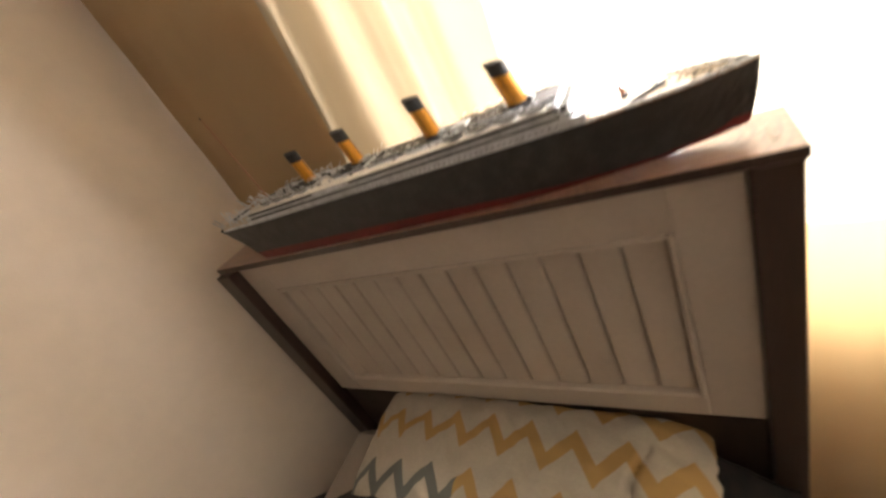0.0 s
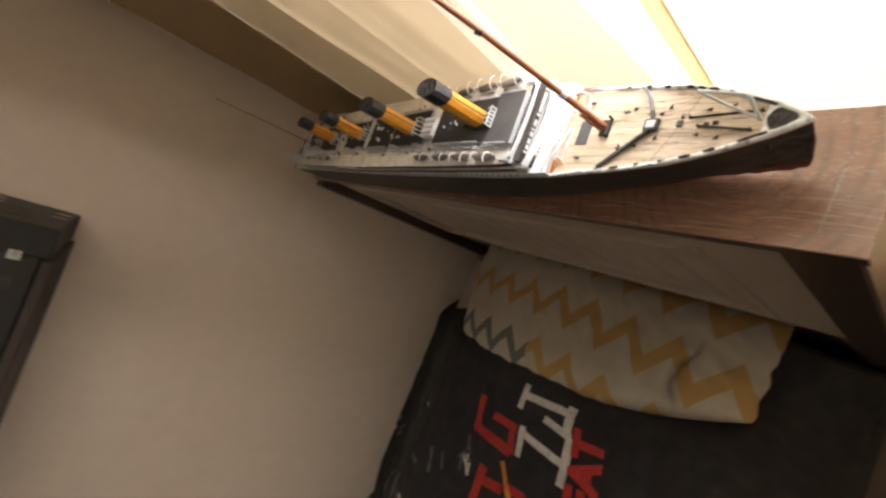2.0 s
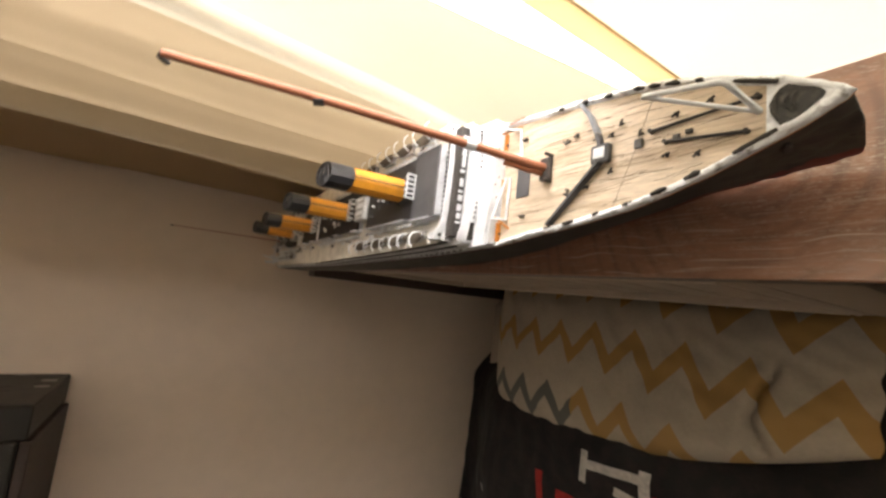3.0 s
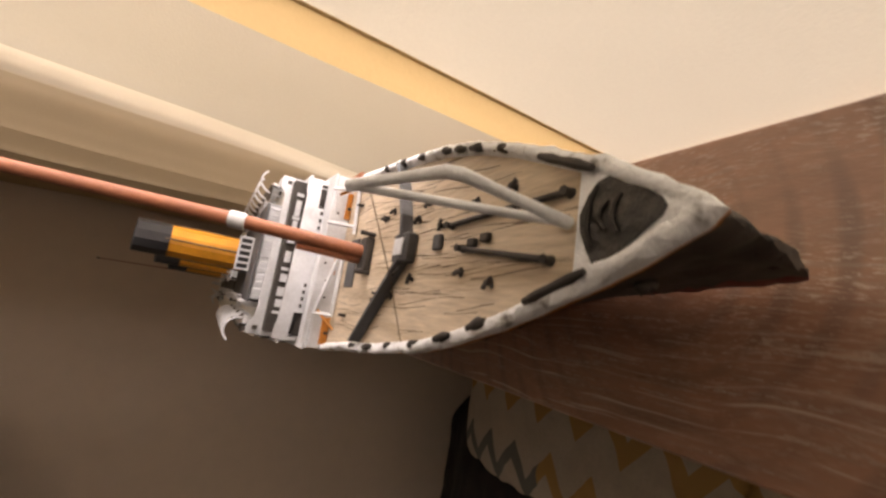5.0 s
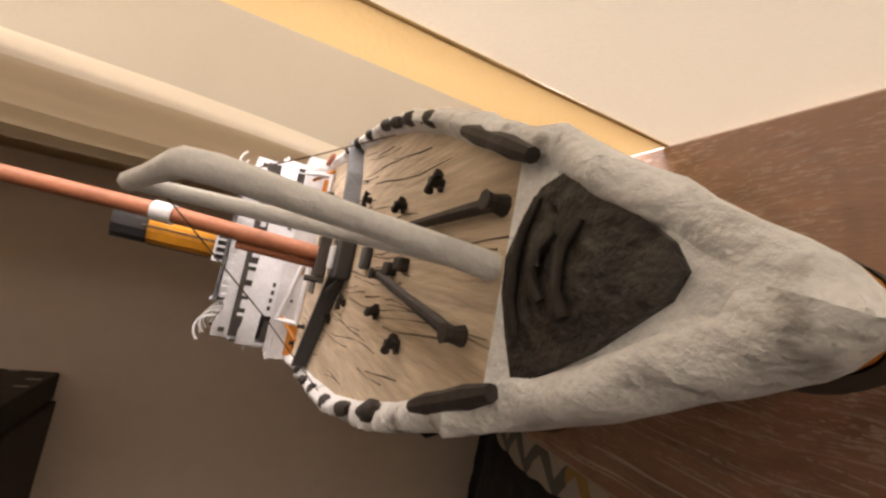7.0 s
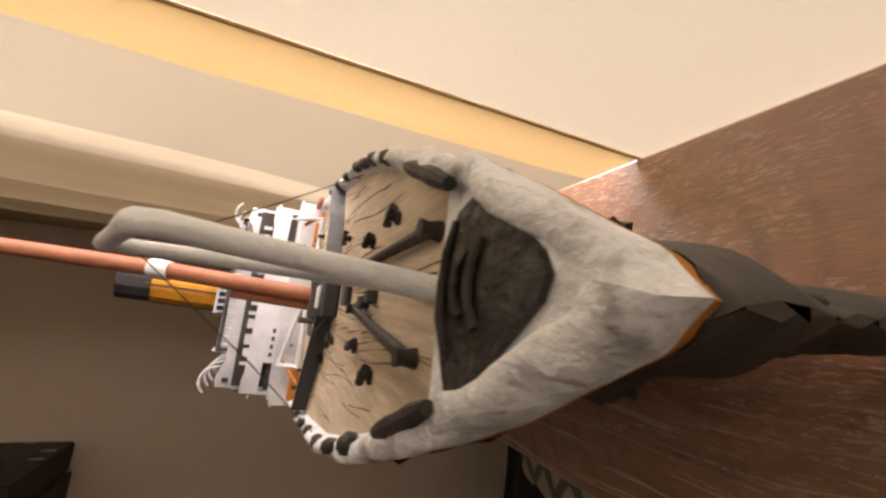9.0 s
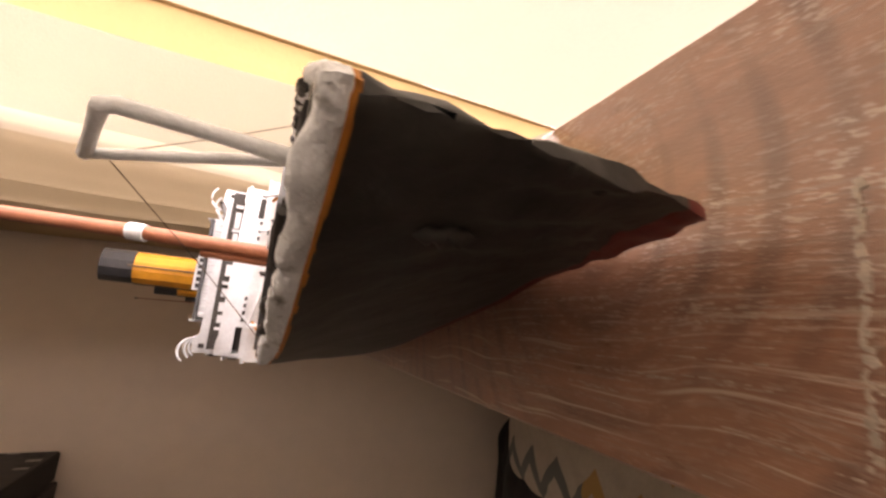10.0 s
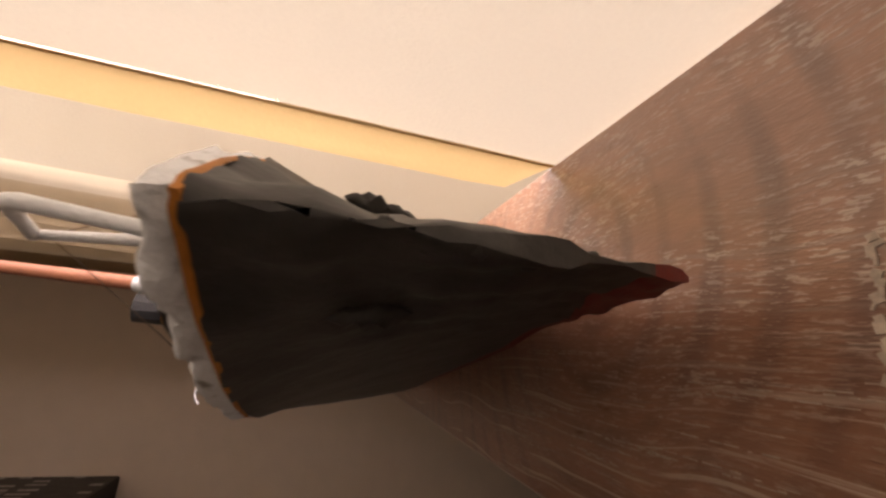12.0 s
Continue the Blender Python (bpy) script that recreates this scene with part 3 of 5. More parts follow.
for x, y in ((-0.026, -0.7), (0.038, -0.643), (-0.027, -0.824), (0.092, -0.8), (-0.009, -0.913), (0.469, -0.443), (0.474, -0.492)):
    for k in range(4):
        a, ln = rng.uniform(0.6, 2.4), rng.uniform(0.012, 0.035)
        x0, y0 = x + rng.uniform(-0.022, 0.022), y + rng.uniform(-0.03, 0.03)
        print_on("print_bar", [(x0, y0, x0 + ln * math.cos(a), y0 + ln * math.sin(a), rng.uniform(0.004, 0.013))], M_PRINT_WHITE if k % 3 == 0 else M_PRINT_GREY, "pale printed bar")
for k in range(26):
    x, y = rng.uniform(0.1, 0.56), rng.uniform(-0.95, -0.42)
    a, ln = rng.uniform(0, 3.1), rng.uniform(0.015, 0.06)
    print_on("print_bar", [(x, y, x + ln * math.cos(a), y + ln * math.sin(a), rng.uniform(0.004, 0.014))], M_PRINT_WHITE if k % 8 == 0 else M_PRINT_GREY, "pale printed bar")
print_on("print_bar", [(0.56, -0.41, 0.64, -0.5, 0.01)], M_ORANGE, "orange printed bar")

# ---- pillow ----


def pillow_mesh():
    n, m = 130, 64
    top, bot = [], []
    for i in range(n + 1):
        u = -1 + 2 * i / n
        rt, rb = [], []
        for j in range(m + 1):
            v = -1 + 2 * j / m
            f = (1 - v) / 2
            puff = ((1 - abs(u) ** 4) * (1 - abs(v) ** (5.0 if v < 0 else 3.6))) ** 0.5
            left, right = -0.345 + 0.06 * f, 0.318 + 0.006 * f
            x = left + (right - left) * (u + 1) / 2 + 0.005 * noise.noise((v * 4, u, 3.0)) * abs(u) ** 6
            back, fore = 0.094 + 0.003 * u, -0.181 + 0.048 * (u + 1) - 0.054 * (1 - u * u)
            y = fore + (back - fore) * (v + 1) / 2
            seam = (0.498 - 0.027 * u) * (1 - f) + (0.562 - 0.004 * u) * f - 0.5
            wr = 0.007 * noise.noise((u * 3.1, v * 2.3, 0.7)) + 0.004 * noise.noise((u * 9, v * 4, 4.1)) + 0.005 * noise.noise((u * 16 + v * 5, v * 3, 8.0))
            wr -= 0.016 * math.exp(-((u - 0.7 - 0.035 * math.sin(5 * v + 1)) / 0.016) ** 2) * max(0, min(1, (0.25 - v) * 3)) * max(0, min(1, (v + 1.0) * 8))
            wr -= 0.008 * math.exp(-((u - 0.62 - 0.1 * (v + 1)) / 0.02) ** 2) * max(0, min(1, (-0.45 - v) * 4))
            wr += 0.01 * math.exp(-((u - 0.8) / 0.1) ** 2 - ((v - 0.55) / 0.3) ** 2)
            z = seam + 0.072 * puff
            rt.append((x, y, z + wr * puff))
            rb.append((x, y, seam - 0.035 * puff))
        top.append(rt)
        bot.append(rb)
    return Geo().grid(top).grid(bot)


pillow = part("pillow", pillow_mesh(), M_PILLOW, None, "white cotton pillow with ochre and grey zigzag bands", 70)
tagged(pillow, category="pillow")
pillow.matrix_world = pose(0.552, -0.109, 0.5, 0, 0, 0)

# ---- wall cabinet ----
CAB_Y, CAB_Z, CAB_D = -0.249, 1.336, 0.2
cab = thing("wall_cabinet", (0.07, -0.6, CAB_Z), "black box cabinet with pale printed squares on the wall", "cabinet")
part("carcass", Geo().box(0.0015, CAB_D + 0.004, -0.95, CAB_Y - 0.05, CAB_Z + 0.008, 1.78, 0.003), M_CABINET, cab)
part("underside", Geo().box(0.0015, CAB_D, -0.94, CAB_Y - 0.052, CAB_Z - 0.006, CAB_Z + 0.0076, 0.002), M_CABEDGE, cab, "brown unpainted underside")
end_box = part("end_box", Geo().box(0.0015, CAB_D, CAB_Y - 0.0495, CAB_Y - 0.0012, CAB_Z, 1.78, 0.002), M_CABINET, cab, "black end box printed with pale squares")
part("side_print", Geo().box(0.003, CAB_D - 0.003, CAB_Y - 0.0011, CAB_Y, CAB_Z + 0.003, 1.77), M_SIDEPRINT, end_box, "grey-brown printed side")
rng = random.Random(9)
for i in range(8):
    for j in range(9):
        z = CAB_Z + 0.012 + 0.042 * i + rng.uniform(-0.004, 0.004)
        x = 0.006 + 0.021 * j + rng.uniform(-0.003, 0.003)
        if x > 0.18 or (z < CAB_Z + 0.085 and rng.random() < 0.5) or rng.random() < 0.2:
            continue
        w, h = rng.uniform(0.006, 0.012), rng.uniform(0.018, 0.034)
        part("printed_square", Geo().box(x, x + w, CAB_Y + 0.0001, CAB_Y + 0.0007, z, z + h, 0.0002), M_TILE if z > CAB_Z + 0.08 or rng.random() < 0.45 else M_SIDEPRINT, end_box)
for i in range(5):
    for j in range(6):
        if rng.random() < 0.6:
            y, z = CAB_Y - 0.06 - 0.045 * j + rng.uniform(-0.01, 0.01), CAB_Z + 0.03 + 0.045 * i
            part("printed_square", Geo().box(CAB_D + 0.0041, CAB_D + 0.0047, y, y + rng.uniform(0.008, 0.02), z, z + rng.uniform(0.006, 0.016)), rng.choice((M_TILE, M_SIDEPRINT)), cab)

# ---- model ship ----
CY = 0.0465
ship = thing("model_ship", (0.976, CY, TZ), "handmade black and white ocean liner model with four yellow funnels", "model ship")
ship.rotation_euler.z = radians(0.45)


def curve(points, x):
    """A smooth way through (x, value) points."""
    if x <= points[0][0]:
        return points[0][1]
    for (a, va), (b, vb) in zip(points, points[1:]):
        if x <= b:
            s = (x - a) / (b - a)
            return va + (vb - va) * s
    return points[-1][1]


X_AFT, X_FORE, DECK = 0.112, 0.9765, 1.0262
SHEER = [(0.112, 1.0335), (0.16, 1.031), (0.25, 1.029), (0.5, 1.0285), (0.7, 1.0258), (0.83, 1.0246), (0.9, 1.0243), (0.98, 1.0238)]
DECK_HALF = [(0, 0.0), (0.0004, 0.0009), (0.0014, 0.0018), (0.004, 0.0032), (0.01, 0.0068), (0.015, 0.0093), (0.0228, 0.0127), (0.036, 0.0182), (0.05, 0.0228), (0.065, 0.0266), (0.095, 0.0311), (0.112, 0.0328), (0.15, 0.0378), (0.2, 0.0405), (0.28, 0.0428), (0.45, 0.0468), (1, 0.047)]
KEEL_HALF = [(0, 0.001), (0.004, 0.0012), (0.02, 0.001), (0.05, 0.001), (0.1, 0.005), (0.18, 0.016), (0.28, 0.031), (0.45, 0.042), (1, 0.042)]
LEAN = [(0.88, 0.0), (0.93, 0.0002), (0.955, -0.0003), (0.966, -0.0006), (0.976, -0.0009)]
KEEL_LEAN = [(0.86, 0.0), (0.91, 0.0018), (0.94, 0.0018), (0.965, 0.0026), (0.976, 0.0016)]
FLARE = [(0, 1.5), (0.012, 1.9), (0.03, 2.1), (0.08, 1.8), (0.13, 1.2), (0.2, 0.8)]
STEM = [(0.954, 0.955), (0.96, 0.962), (0.9667, 0.9658), (0.976, 0.9685), (1.0, 0.9732), (1.0236, 0.9756), (1.04, 0.976)]
STERN = [(0.95, 0.158), (0.985, 0.152), (1.0, 0.142), (1.016, 0.127), (1.033, 0.112), (1.06, 0.112)]
FOOT = [(0.118, 0.955), (0.2, 0.9506), (0.9, 0.9506), (0.92, 0.9522), (0.946, 0.9555), (0.98, 0.9635)]


def bend(x, z=1.0236):
    """How far the bow leans off the middle line: one way at the deck, the other at the keel."""
    low = max(0.0, min(1.0, (1.0236 - z) / 0.07))
    return curve(LEAN, x) * (1 - low) + curve(KEEL_LEAN, x) * low


def hull_half(x, z, v):
    """Half of the hull's breadth at a place along it; v runs from keel to deck."""
    d = max(0, curve(STEM, z) - x)
    a, b = curve(KEEL_HALF, d), curve(DECK_HALF, d)
    s = v ** curve(FLARE, d)
    fore = a + (b - a) * s * (1 - 0.15 * max(0, 1 - d / 0.03) * min(1, (1 - v) / 0.12))
    full = min(1.0, d / 0.25)
    w = fore * (1 - full) + full * b * (1 - 0.2 * (1 - v) ** 4)
    e = max(0, min(1, (x - curve(STERN, z)) / 0.04))
    return w * math.sqrt(max(0.0004, 1 - (1 - e) ** 2.2)) * (1 - (1 - e) * 0.35 * (1 - v))


def deck_half(x):
    return hull_half(x, 1.026, 1.0)


def side_line(z_of, v_of, n=170, x0=None, x1=None):
    """Places round the hull, port side from aft to fore and back along starboard."""
    port, star = [], []
    for i in range(n + 1):
        u = i / n
        u = 0.5 - 0.5 * math.cos(math.pi * u)
        xm = X_AFT + (X_FORE - X_AFT) * u
        z = z_of(xm)
        a = curve(STERN, z) if x0 is None else x0
        b = curve(STEM, z) if x1 is None else x1
        x = a + (b - a) * u
        w = hull_half(x, z, v_of(x, z))
        r = 0.0007 * noise.noise((x * 45, z * 60, 1.0)) + 0.0015 * noise.noise((x * 190, z * 170, 5.0)) * max(0, min(1, (x - 0.9) / 0.04))
        port.append((x, CY + bend(x, z) - w - r, z))
        star.append((x, CY + bend(x, z) + w + r, z))
    return port + star[::-1]


def v_at(x, z):
    lo, hi = curve(FOOT, x), curve(SHEER, x)
    return max(0, min(1, (z - lo) / (hi - lo)))


def level(z_share, lo, hi):
    return lambda x: lo(x) + (hi(x) - lo(x)) * z_share


foot = lambda x: curve(FOOT, x)
red = lambda x: max(curve(FOOT, x) + 0.002, curve([(0.118, 0.972), (0.55, 0.9675), (0.75, 0.96), (0.84, 0.9545), (0.9, 0.954), (0.94, 0.9595), (0.952, 0.966), (0.96, 0.9715), (0.98, 0.973)], x))
sheer = lambda x: curve(SHEER, x)
g = Geo().grid([side_line(level(s, foot, red), v_at) for s in (0, 0.3, 0.65, 1)], close=True)
ring = side_line(foot, v_at)
half = len(ring) // 2
g.grid([ring[:half], ring[half:][::-1]])
hull = part("hull", Geo().grid([side_line(level(s, red, sheer), v_at) for s in np.linspace(0, 1, 18)], close=True), M_BLACK, ship, "matt black painted hull side", 40)
part("hull_bottom", g, M_RED, ship, "dark red painted hull bottom", 40)
# orange line, white bulwark and its rough rim round the forecastle
FX, TIP = 0.826, 0.9758


def fore_rim(z, inset, x0=FX, n=200, rough=0.0):
    port, star = [], []
    tip = TIP - inset * 1.6
    for i in range(n + 1):
        u = (i / n) ** 0.7
        x = x0 + (tip - x0) * u
        d = max(0, tip - x)
        w = max(0.0004, curve(DECK_HALF, max(0, TIP - x)) - inset)
        w = min(w, curve(DECK_HALF, d) if inset else w)
        k = rough * (1.6 * noise.noise((x * 170, z * 300, 3.0)) + noise.noise((x * 420, z * 500, 5.0)))
        k2 = rough * (1.6 * noise.noise((x * 190, z * 300, 9.0)) + noise.noise((x * 420, z * 900, 2.0)))
        fall = 0.0011 * max(0.0, min(1.0, (x - 0.966) / 0.008)) * max(0.0, min(1.0, (z - 1.0245) / 0.002))
        port.append((x, CY + bend(x) - w + k, z + k2 - fall))
        star.append((x, CY + bend(x) + w + k, z - k - fall))
    return port + star[::-1]


g = Geo().grid([fore_rim(1.0236, 0.0), fore_rim(1.0238, -0.0003), fore_rim(1.0243, -0.0004), fore_rim(1.0247, 0.0)])
part("trim_line", g, M_ORANGE, hull, "thin orange line", 60)
part("bulwark", Geo().grid([fore_rim(1.0242, 0.0), fore_rim(1.0248, -0.0005, rough=0.0001), fore_rim(1.0258, -0.0005, rough=0.0003), fore_rim(1.0266, -0.0005, rough=0.0005), fore_rim(1.0275, -0.0002, rough=0.0006), fore_rim(1.028, 0.0006, rough=0.0006), fore_rim(1.0281, 0.0013, rough=0.0006),
                            fore_rim(1.0278, 0.002, rough=0.0004), fore_rim(1.026, 0.003)]), M_RIM, hull, "rough white painted bulwark rim", 70)
outline = [(x, y) for x, y, z in fore_rim(1.0, 0.0016, x0=0.80)]
g = Geo().prism([(x, y) for x, y, z in fore_rim(1.0, 0.0014, x0=0.9565, n=30)], 1.0238, 1.0266)
part("bow_cap", g, M_RIM, ship, "rough white cap at the bow")
outline = [(min(x, 0.9605), y) for x, y in outline]
fore_deck = part("fore_deck", Geo().prism(outline, 1.0225, DECK), M_DECK, ship, "pale wooden fore deck with wavy dark seams")
g = Geo()
rng = random.Random(3)
for k in range(64):
    y = -0.03 + 0.06 * (k + 0.5) / 64 + rng.uniform(-0.0005, 0.0005)
    a = rng.uniform(0.835, 0.935)
    b = a + rng.uniform(0.012, 0.05)
    pts = []
    for i in range(9):
        x = a + (b - a) * i / 8
        q = y * (1 - 0.45 * max(0, (x - 0.86) / 0.1)) + 0.0005 * math.sin(x * 160 + k) + 0.0003 * noise.noise((x * 300, k, 1.0))
        if abs(q) < deck_half(x) - 0.0045 and x < 0.957:
            pts.append((x, CY + q, DECK + 0.00003))
    if len(pts) > 2:
        g.tube(pts, [0.00003 + 0.0001 * rng.random() for p in pts], 4)
tagged(part("seam", g, M_ROPE, fore_deck, "thin dark deck seams"), kind="stuff")

# upper sides, white
SX0, SX1 = 0.15, 0.829


def upper_side(z0, z1, inset, x0=SX0, x1=SX1, n=90):
    """A closed white band standing on the hull's edge between two heights (numbers or ways)."""
    rows = []
    for zf in (z0, z1):
        port, star = [], []
        for i in range(n + 1):
            x = x0 + (x1 - x0) * i / n
            z = zf(x) if callable(zf) else zf
            w = deck_half(x) - inset
            port.append((x, CY - w, z))
            star.append((x, CY + w, z))
        rows.append(port + star[::-1])
    g = Geo().grid(rows, close=True)
    k = 2 * (n + 1)
    g.f.append(tuple(range(k)))
    g.f.append(tuple(range(k, 2 * k)))
    return g


upper = part("upper_side", upper_side(lambda x: sheer(x) - 0.0005, 1.0335, 0.0004), M_WHITE, ship, "white painted upper side with rows of windows", 50)
part("deck_edge", upper_side(1.0336, 1.0346, -0.0003, 0.165, 0.828), M_WHITE, upper)
part("promenade_side", upper_side(1.0347, 1.0415, 0.0012, 0.235, 0.8115), M_WHITE, ship, "white promenade side", 50)
part("deck_edge", upper_side(1.0416, 1.0425, 0.0004, 0.245, 0.814), M_WHITE, upper)
part("upper_promenade", upper_side(1.0426, 1.0488, 0.0024, 0.25, 0.806), M_WHITE, ship, "white upper promenade side", 50)
boat_deck = part("boat_deck", upper_side(1.0489, 1.0502, 0.0014, 0.25, 0.8), M_BOATDECK, ship, "pale boat deck")
g1, g2, g3 = Geo(), Geo(), Geo()
for k in range(150):
    x = 0.25 + 0.0037 * k
    for s in (-1, 1):
        if x < 0.812:
            w = deck_half(x)
            y = CY + s * (w - 0.0012)
            g1.box(x, x + 0.0023, y - 0.0007, y + 0.0007, 1.037, 1.0404)
            if 0.5 < x < 0.805 or x < 0.42:
                y = CY + s * (w - 0.0024)
                g2.box(x, x + 0.0023, y - 0.0008, y + 0.0008, 1.0442, 1.0478)
        if k % 2 == 0 and x < 0.8:
            y = CY + s * (deck_half(x) - 0.0004)
            g3.box(x, x + 0.0014, y - 0.0006, y + 0.0006, 1.0299, 1.0315)
for g in (g1, g2, g3):
    tagged(part("window_band", g, M_FITTING, upper, "row of small dark windows"), kind="stuff")

# superstructure front: three curved white screens, stepped back
front = part("front_block", Geo().box(0.79, 0.828, CY - 0.035, CY + 0.035, DECK, 1.0335).box(0.79, 0.8125, CY - 0.034, CY + 0.034, 1.0345, 1.0485).box(0.8126, 0.8155, CY - 0.0345, CY + 0.0345, 1.0345, 1.0372), M_FITTING, ship, "dark recess behind the white screens")
for y, w, z0, z1 in ((0.0212, 0.0045, 1.0442, 1.0464), (0.0166, 0.0008, 1.0438, 1.0468), (0.012, 0.0042, 1.0443, 1.0462), (0.006, 0.001, 1.0438, 1.0468), (-0.001, 0.003, 1.044, 1.0464), (-0.0065, 0.0008, 1.0438, 1.0468), (-0.0105, 0.0022, 1.0438, 1.0465), (-0.0165, 0.0024, 1.0438, 1.0466), (-0.0215, 0.002, 1.0438, 1.0464), (-0.0255, 0.0007, 1.0438, 1.0468), (0.0275, 0.0008, 1.0438, 1.0468)):
    part("recess_panel", Geo().box(0.8127, 0.8136, CY + y - 0.8 * w, CY + y + 0.8 * w, z0, z1), M_WHITE, front, "white panel in the recess")


def screen(x, y0, y1, low, high, bow, label, th=0.0012, parent=None, name="screen"):
    """A white card screen across the ship, its ends swept aft; low(u) and high(u) are its edges."""
    rows = []
    n = 44
    for edge, dx in ((low, 0), (high, 0), (high, -th), (low, -th)):
        row = []
        for i in range(n + 1):
            y = y0 + (y1 - y0) * i / n
            u = y / 0.0365
            row.append((x + dx - bow * abs(u) ** 3 + 0.0002 * noise.noise((y * 250, x * 50, 2.0)), CY + y, edge(u) - 0.0009 * u + 0.00025 * noise.noise((y * 220, x * 50, 7.0))))
        rows.append(row)
    w = n + 1
    g = Geo().grid(rows + [rows[0]])
    g.f += [(0, w, 2 * w, 3 * w), (n, w + n, 2 * w + n, 3 * w + n)]
    return part(name, g, M_WHITE, parent or ship, label, 40)


def wide_end(u):
    s = max(0.0, min(1.0, (abs(u) - 0.76) / 0.1))
    return s * s * (3 - 2 * s)


low = screen(0.8295, -0.0357, 0.0365, lambda u: DECK, lambda u: 1.0349, 0.003, "white lower front screen with small square windows")
mid = screen(0.8185, -0.0362, 0.0368, lambda u: 1.0381, lambda u: 1.0438 + 0.0006 * wide_end(u), 0.004, "white middle front screen with dark openings")
top_s = screen(0.8075, -0.0362, 0.0372, lambda u: 1.0466, lambda u: 1.0518 + 0.0021 * wide_end(u), 0.004, "white bridge front screen")
screen(0.8185, -0.0243, 0.0228, lambda u: 1.0344, lambda u: 1.03809, 0.004, "", parent=mid, name="panel")
for y0, y1 in ((-0.0362, -0.0351), (0.0325, 0.0366)):
    screen(0.8185, y0, y1, lambda u: 1.0344, lambda u: 1.03809, 0.004, "", parent=mid, name="end_post")


def port_hole(sc, x, bow, y, z, w=0.0016, h=0.0011):
    xx = x - bow * (abs(y) / 0.0365) ** 3
    part("window", Geo().box(xx - 0.0007, xx + 0.00025, CY + y - w / 2, CY + y + w / 2, z - h / 2 - 0.025 * y, z + h / 2 - 0.025 * y), M_FITTING, sc)


for y in (-0.0213, -0.0183, -0.0153, -0.0123, 0.0102, 0.0137, 0.0172, 0.0207):
    port_hole(mid, 0.8185, 0.004, y, 1.0362)
for y, z in ((-0.0303, 1.0305), (-0.0163, 1.0298), (-0.0093, 1.0305), (0.0027, 1.0305), (0.0202, 1.0318), (0.0277, 1.0322), (-0.002, 1.0325)):
    port_hole(low, 0.8295, 0.003, y, z, 0.0009, 0.0009)
for y in (-0.0333, 0.0342):
    port_hole(top_s, 0.8075, 0.004, y, 1.0505, 0.0019, 0.0022)
part("bridge_deck", Geo().box(0.785, 0.803, CY - 0.0365, CY + 0.0365, 1.0486, 1.0495, 0.0003), M_GREY, ship)
for s in (-1, 1):
    part("bridge_cab", Geo().box(0.794, 0.802, CY + s * 0.0338 - 0.0024, CY + s * 0.0338 + 0.0024, 1.0496, 1.0535, 0.0004), M_WHITE, ship, "white bridge wing cab")
    y0, y1 = (-0.0352, -0.0243) if s < 0 else (0.0182, 0.0298)
    bar = part("plank", Geo().box(0.8292, 0.8306, CY + y0, CY + y1, DECK + 0.0001, 1.0292 if s < 0 else 1.0285, 0.0002), M_ORANGE, low, "orange plank at the screen's foot")
    part("door", Geo().box(0.8307, 0.8311, CY + y0 + 0.004, CY + y0 + 0.0052, DECK + 0.0002, 1.0281), M_FITTING, bar)

# wheelhouse and deck houses


def house(x0, x1, hw, z0, z1, roof, label=""):
    ob = part("deck_house", Geo().box(x0, x1, CY - hw, CY + hw, z0, z1, 0.0004), M_WHITE, ship, label)
    part("roof", Geo().box(x0 - 0.0012, x1 + 0.0012, CY - hw - 0.0012, CY + hw + 0.0012, z1 + 0.0001, z1 + 0.0014, 0.0003), roof, ob)
    g = Geo()
    n = int((x1 - x0) / 0.0042)
    for k in range(n):
        x = x0 + 0.002 + k * 0.0042
        for s in (-1, 1):
            g.box(x, x + 0.0016, CY + s * hw - 0.0003, CY + s * hw + 0.0003, z0 + 0.002, z0 + 0.0042)
    tagged(part("window_band", g, M_FITTING, ob), kind="stuff")
    return ob


house(0.774, 0.8015, 0.0215, 1.0503, 1.0555, M_GREY, "white wheelhouse with a dark grey roof")
house(0.692, 0.772, 0.0195, 1.0503, 1.0552, M_CAP, "white deck house with a black roof")
house(0.598, 0.667, 0.0185, 1.0503, 1.0545, M_CAP, "white deck house with a black roof")
house(0.535, 0.592, 0.0195, 1.0503, 1.0545, M_CAP, "white deck house with a black roof")
house(0.452, 0.518, 0.0185, 1.0503, 1.0545, M_CAP, "white deck house with a black roof")
house(0.338, 0.41, 0.0185, 1.0503, 1.054, M_CAP, "white deck house with a black roof")
house(0.262, 0.325, 0.013, 1.0503, 1.0535, M_CAP, "white deck house with a black roof")
sk = part("skylight", Geo().box(0.668, 0.69, CY - 0.0125, CY + 0.0085, 1.0503, 1.0605, 0.001), M_WHITE, ship, "white gridded skylight")
for i in range(4):
    for j in range(3):
        part("pane", Geo().box(0.6702 + 0.005 * i, 0.6722 + 0.005 * i, CY - 0.0105 + 0.0062 * j, CY - 0.0082 + 0.0062 * j, 1.0603, 1.0607), M_GREY, sk)

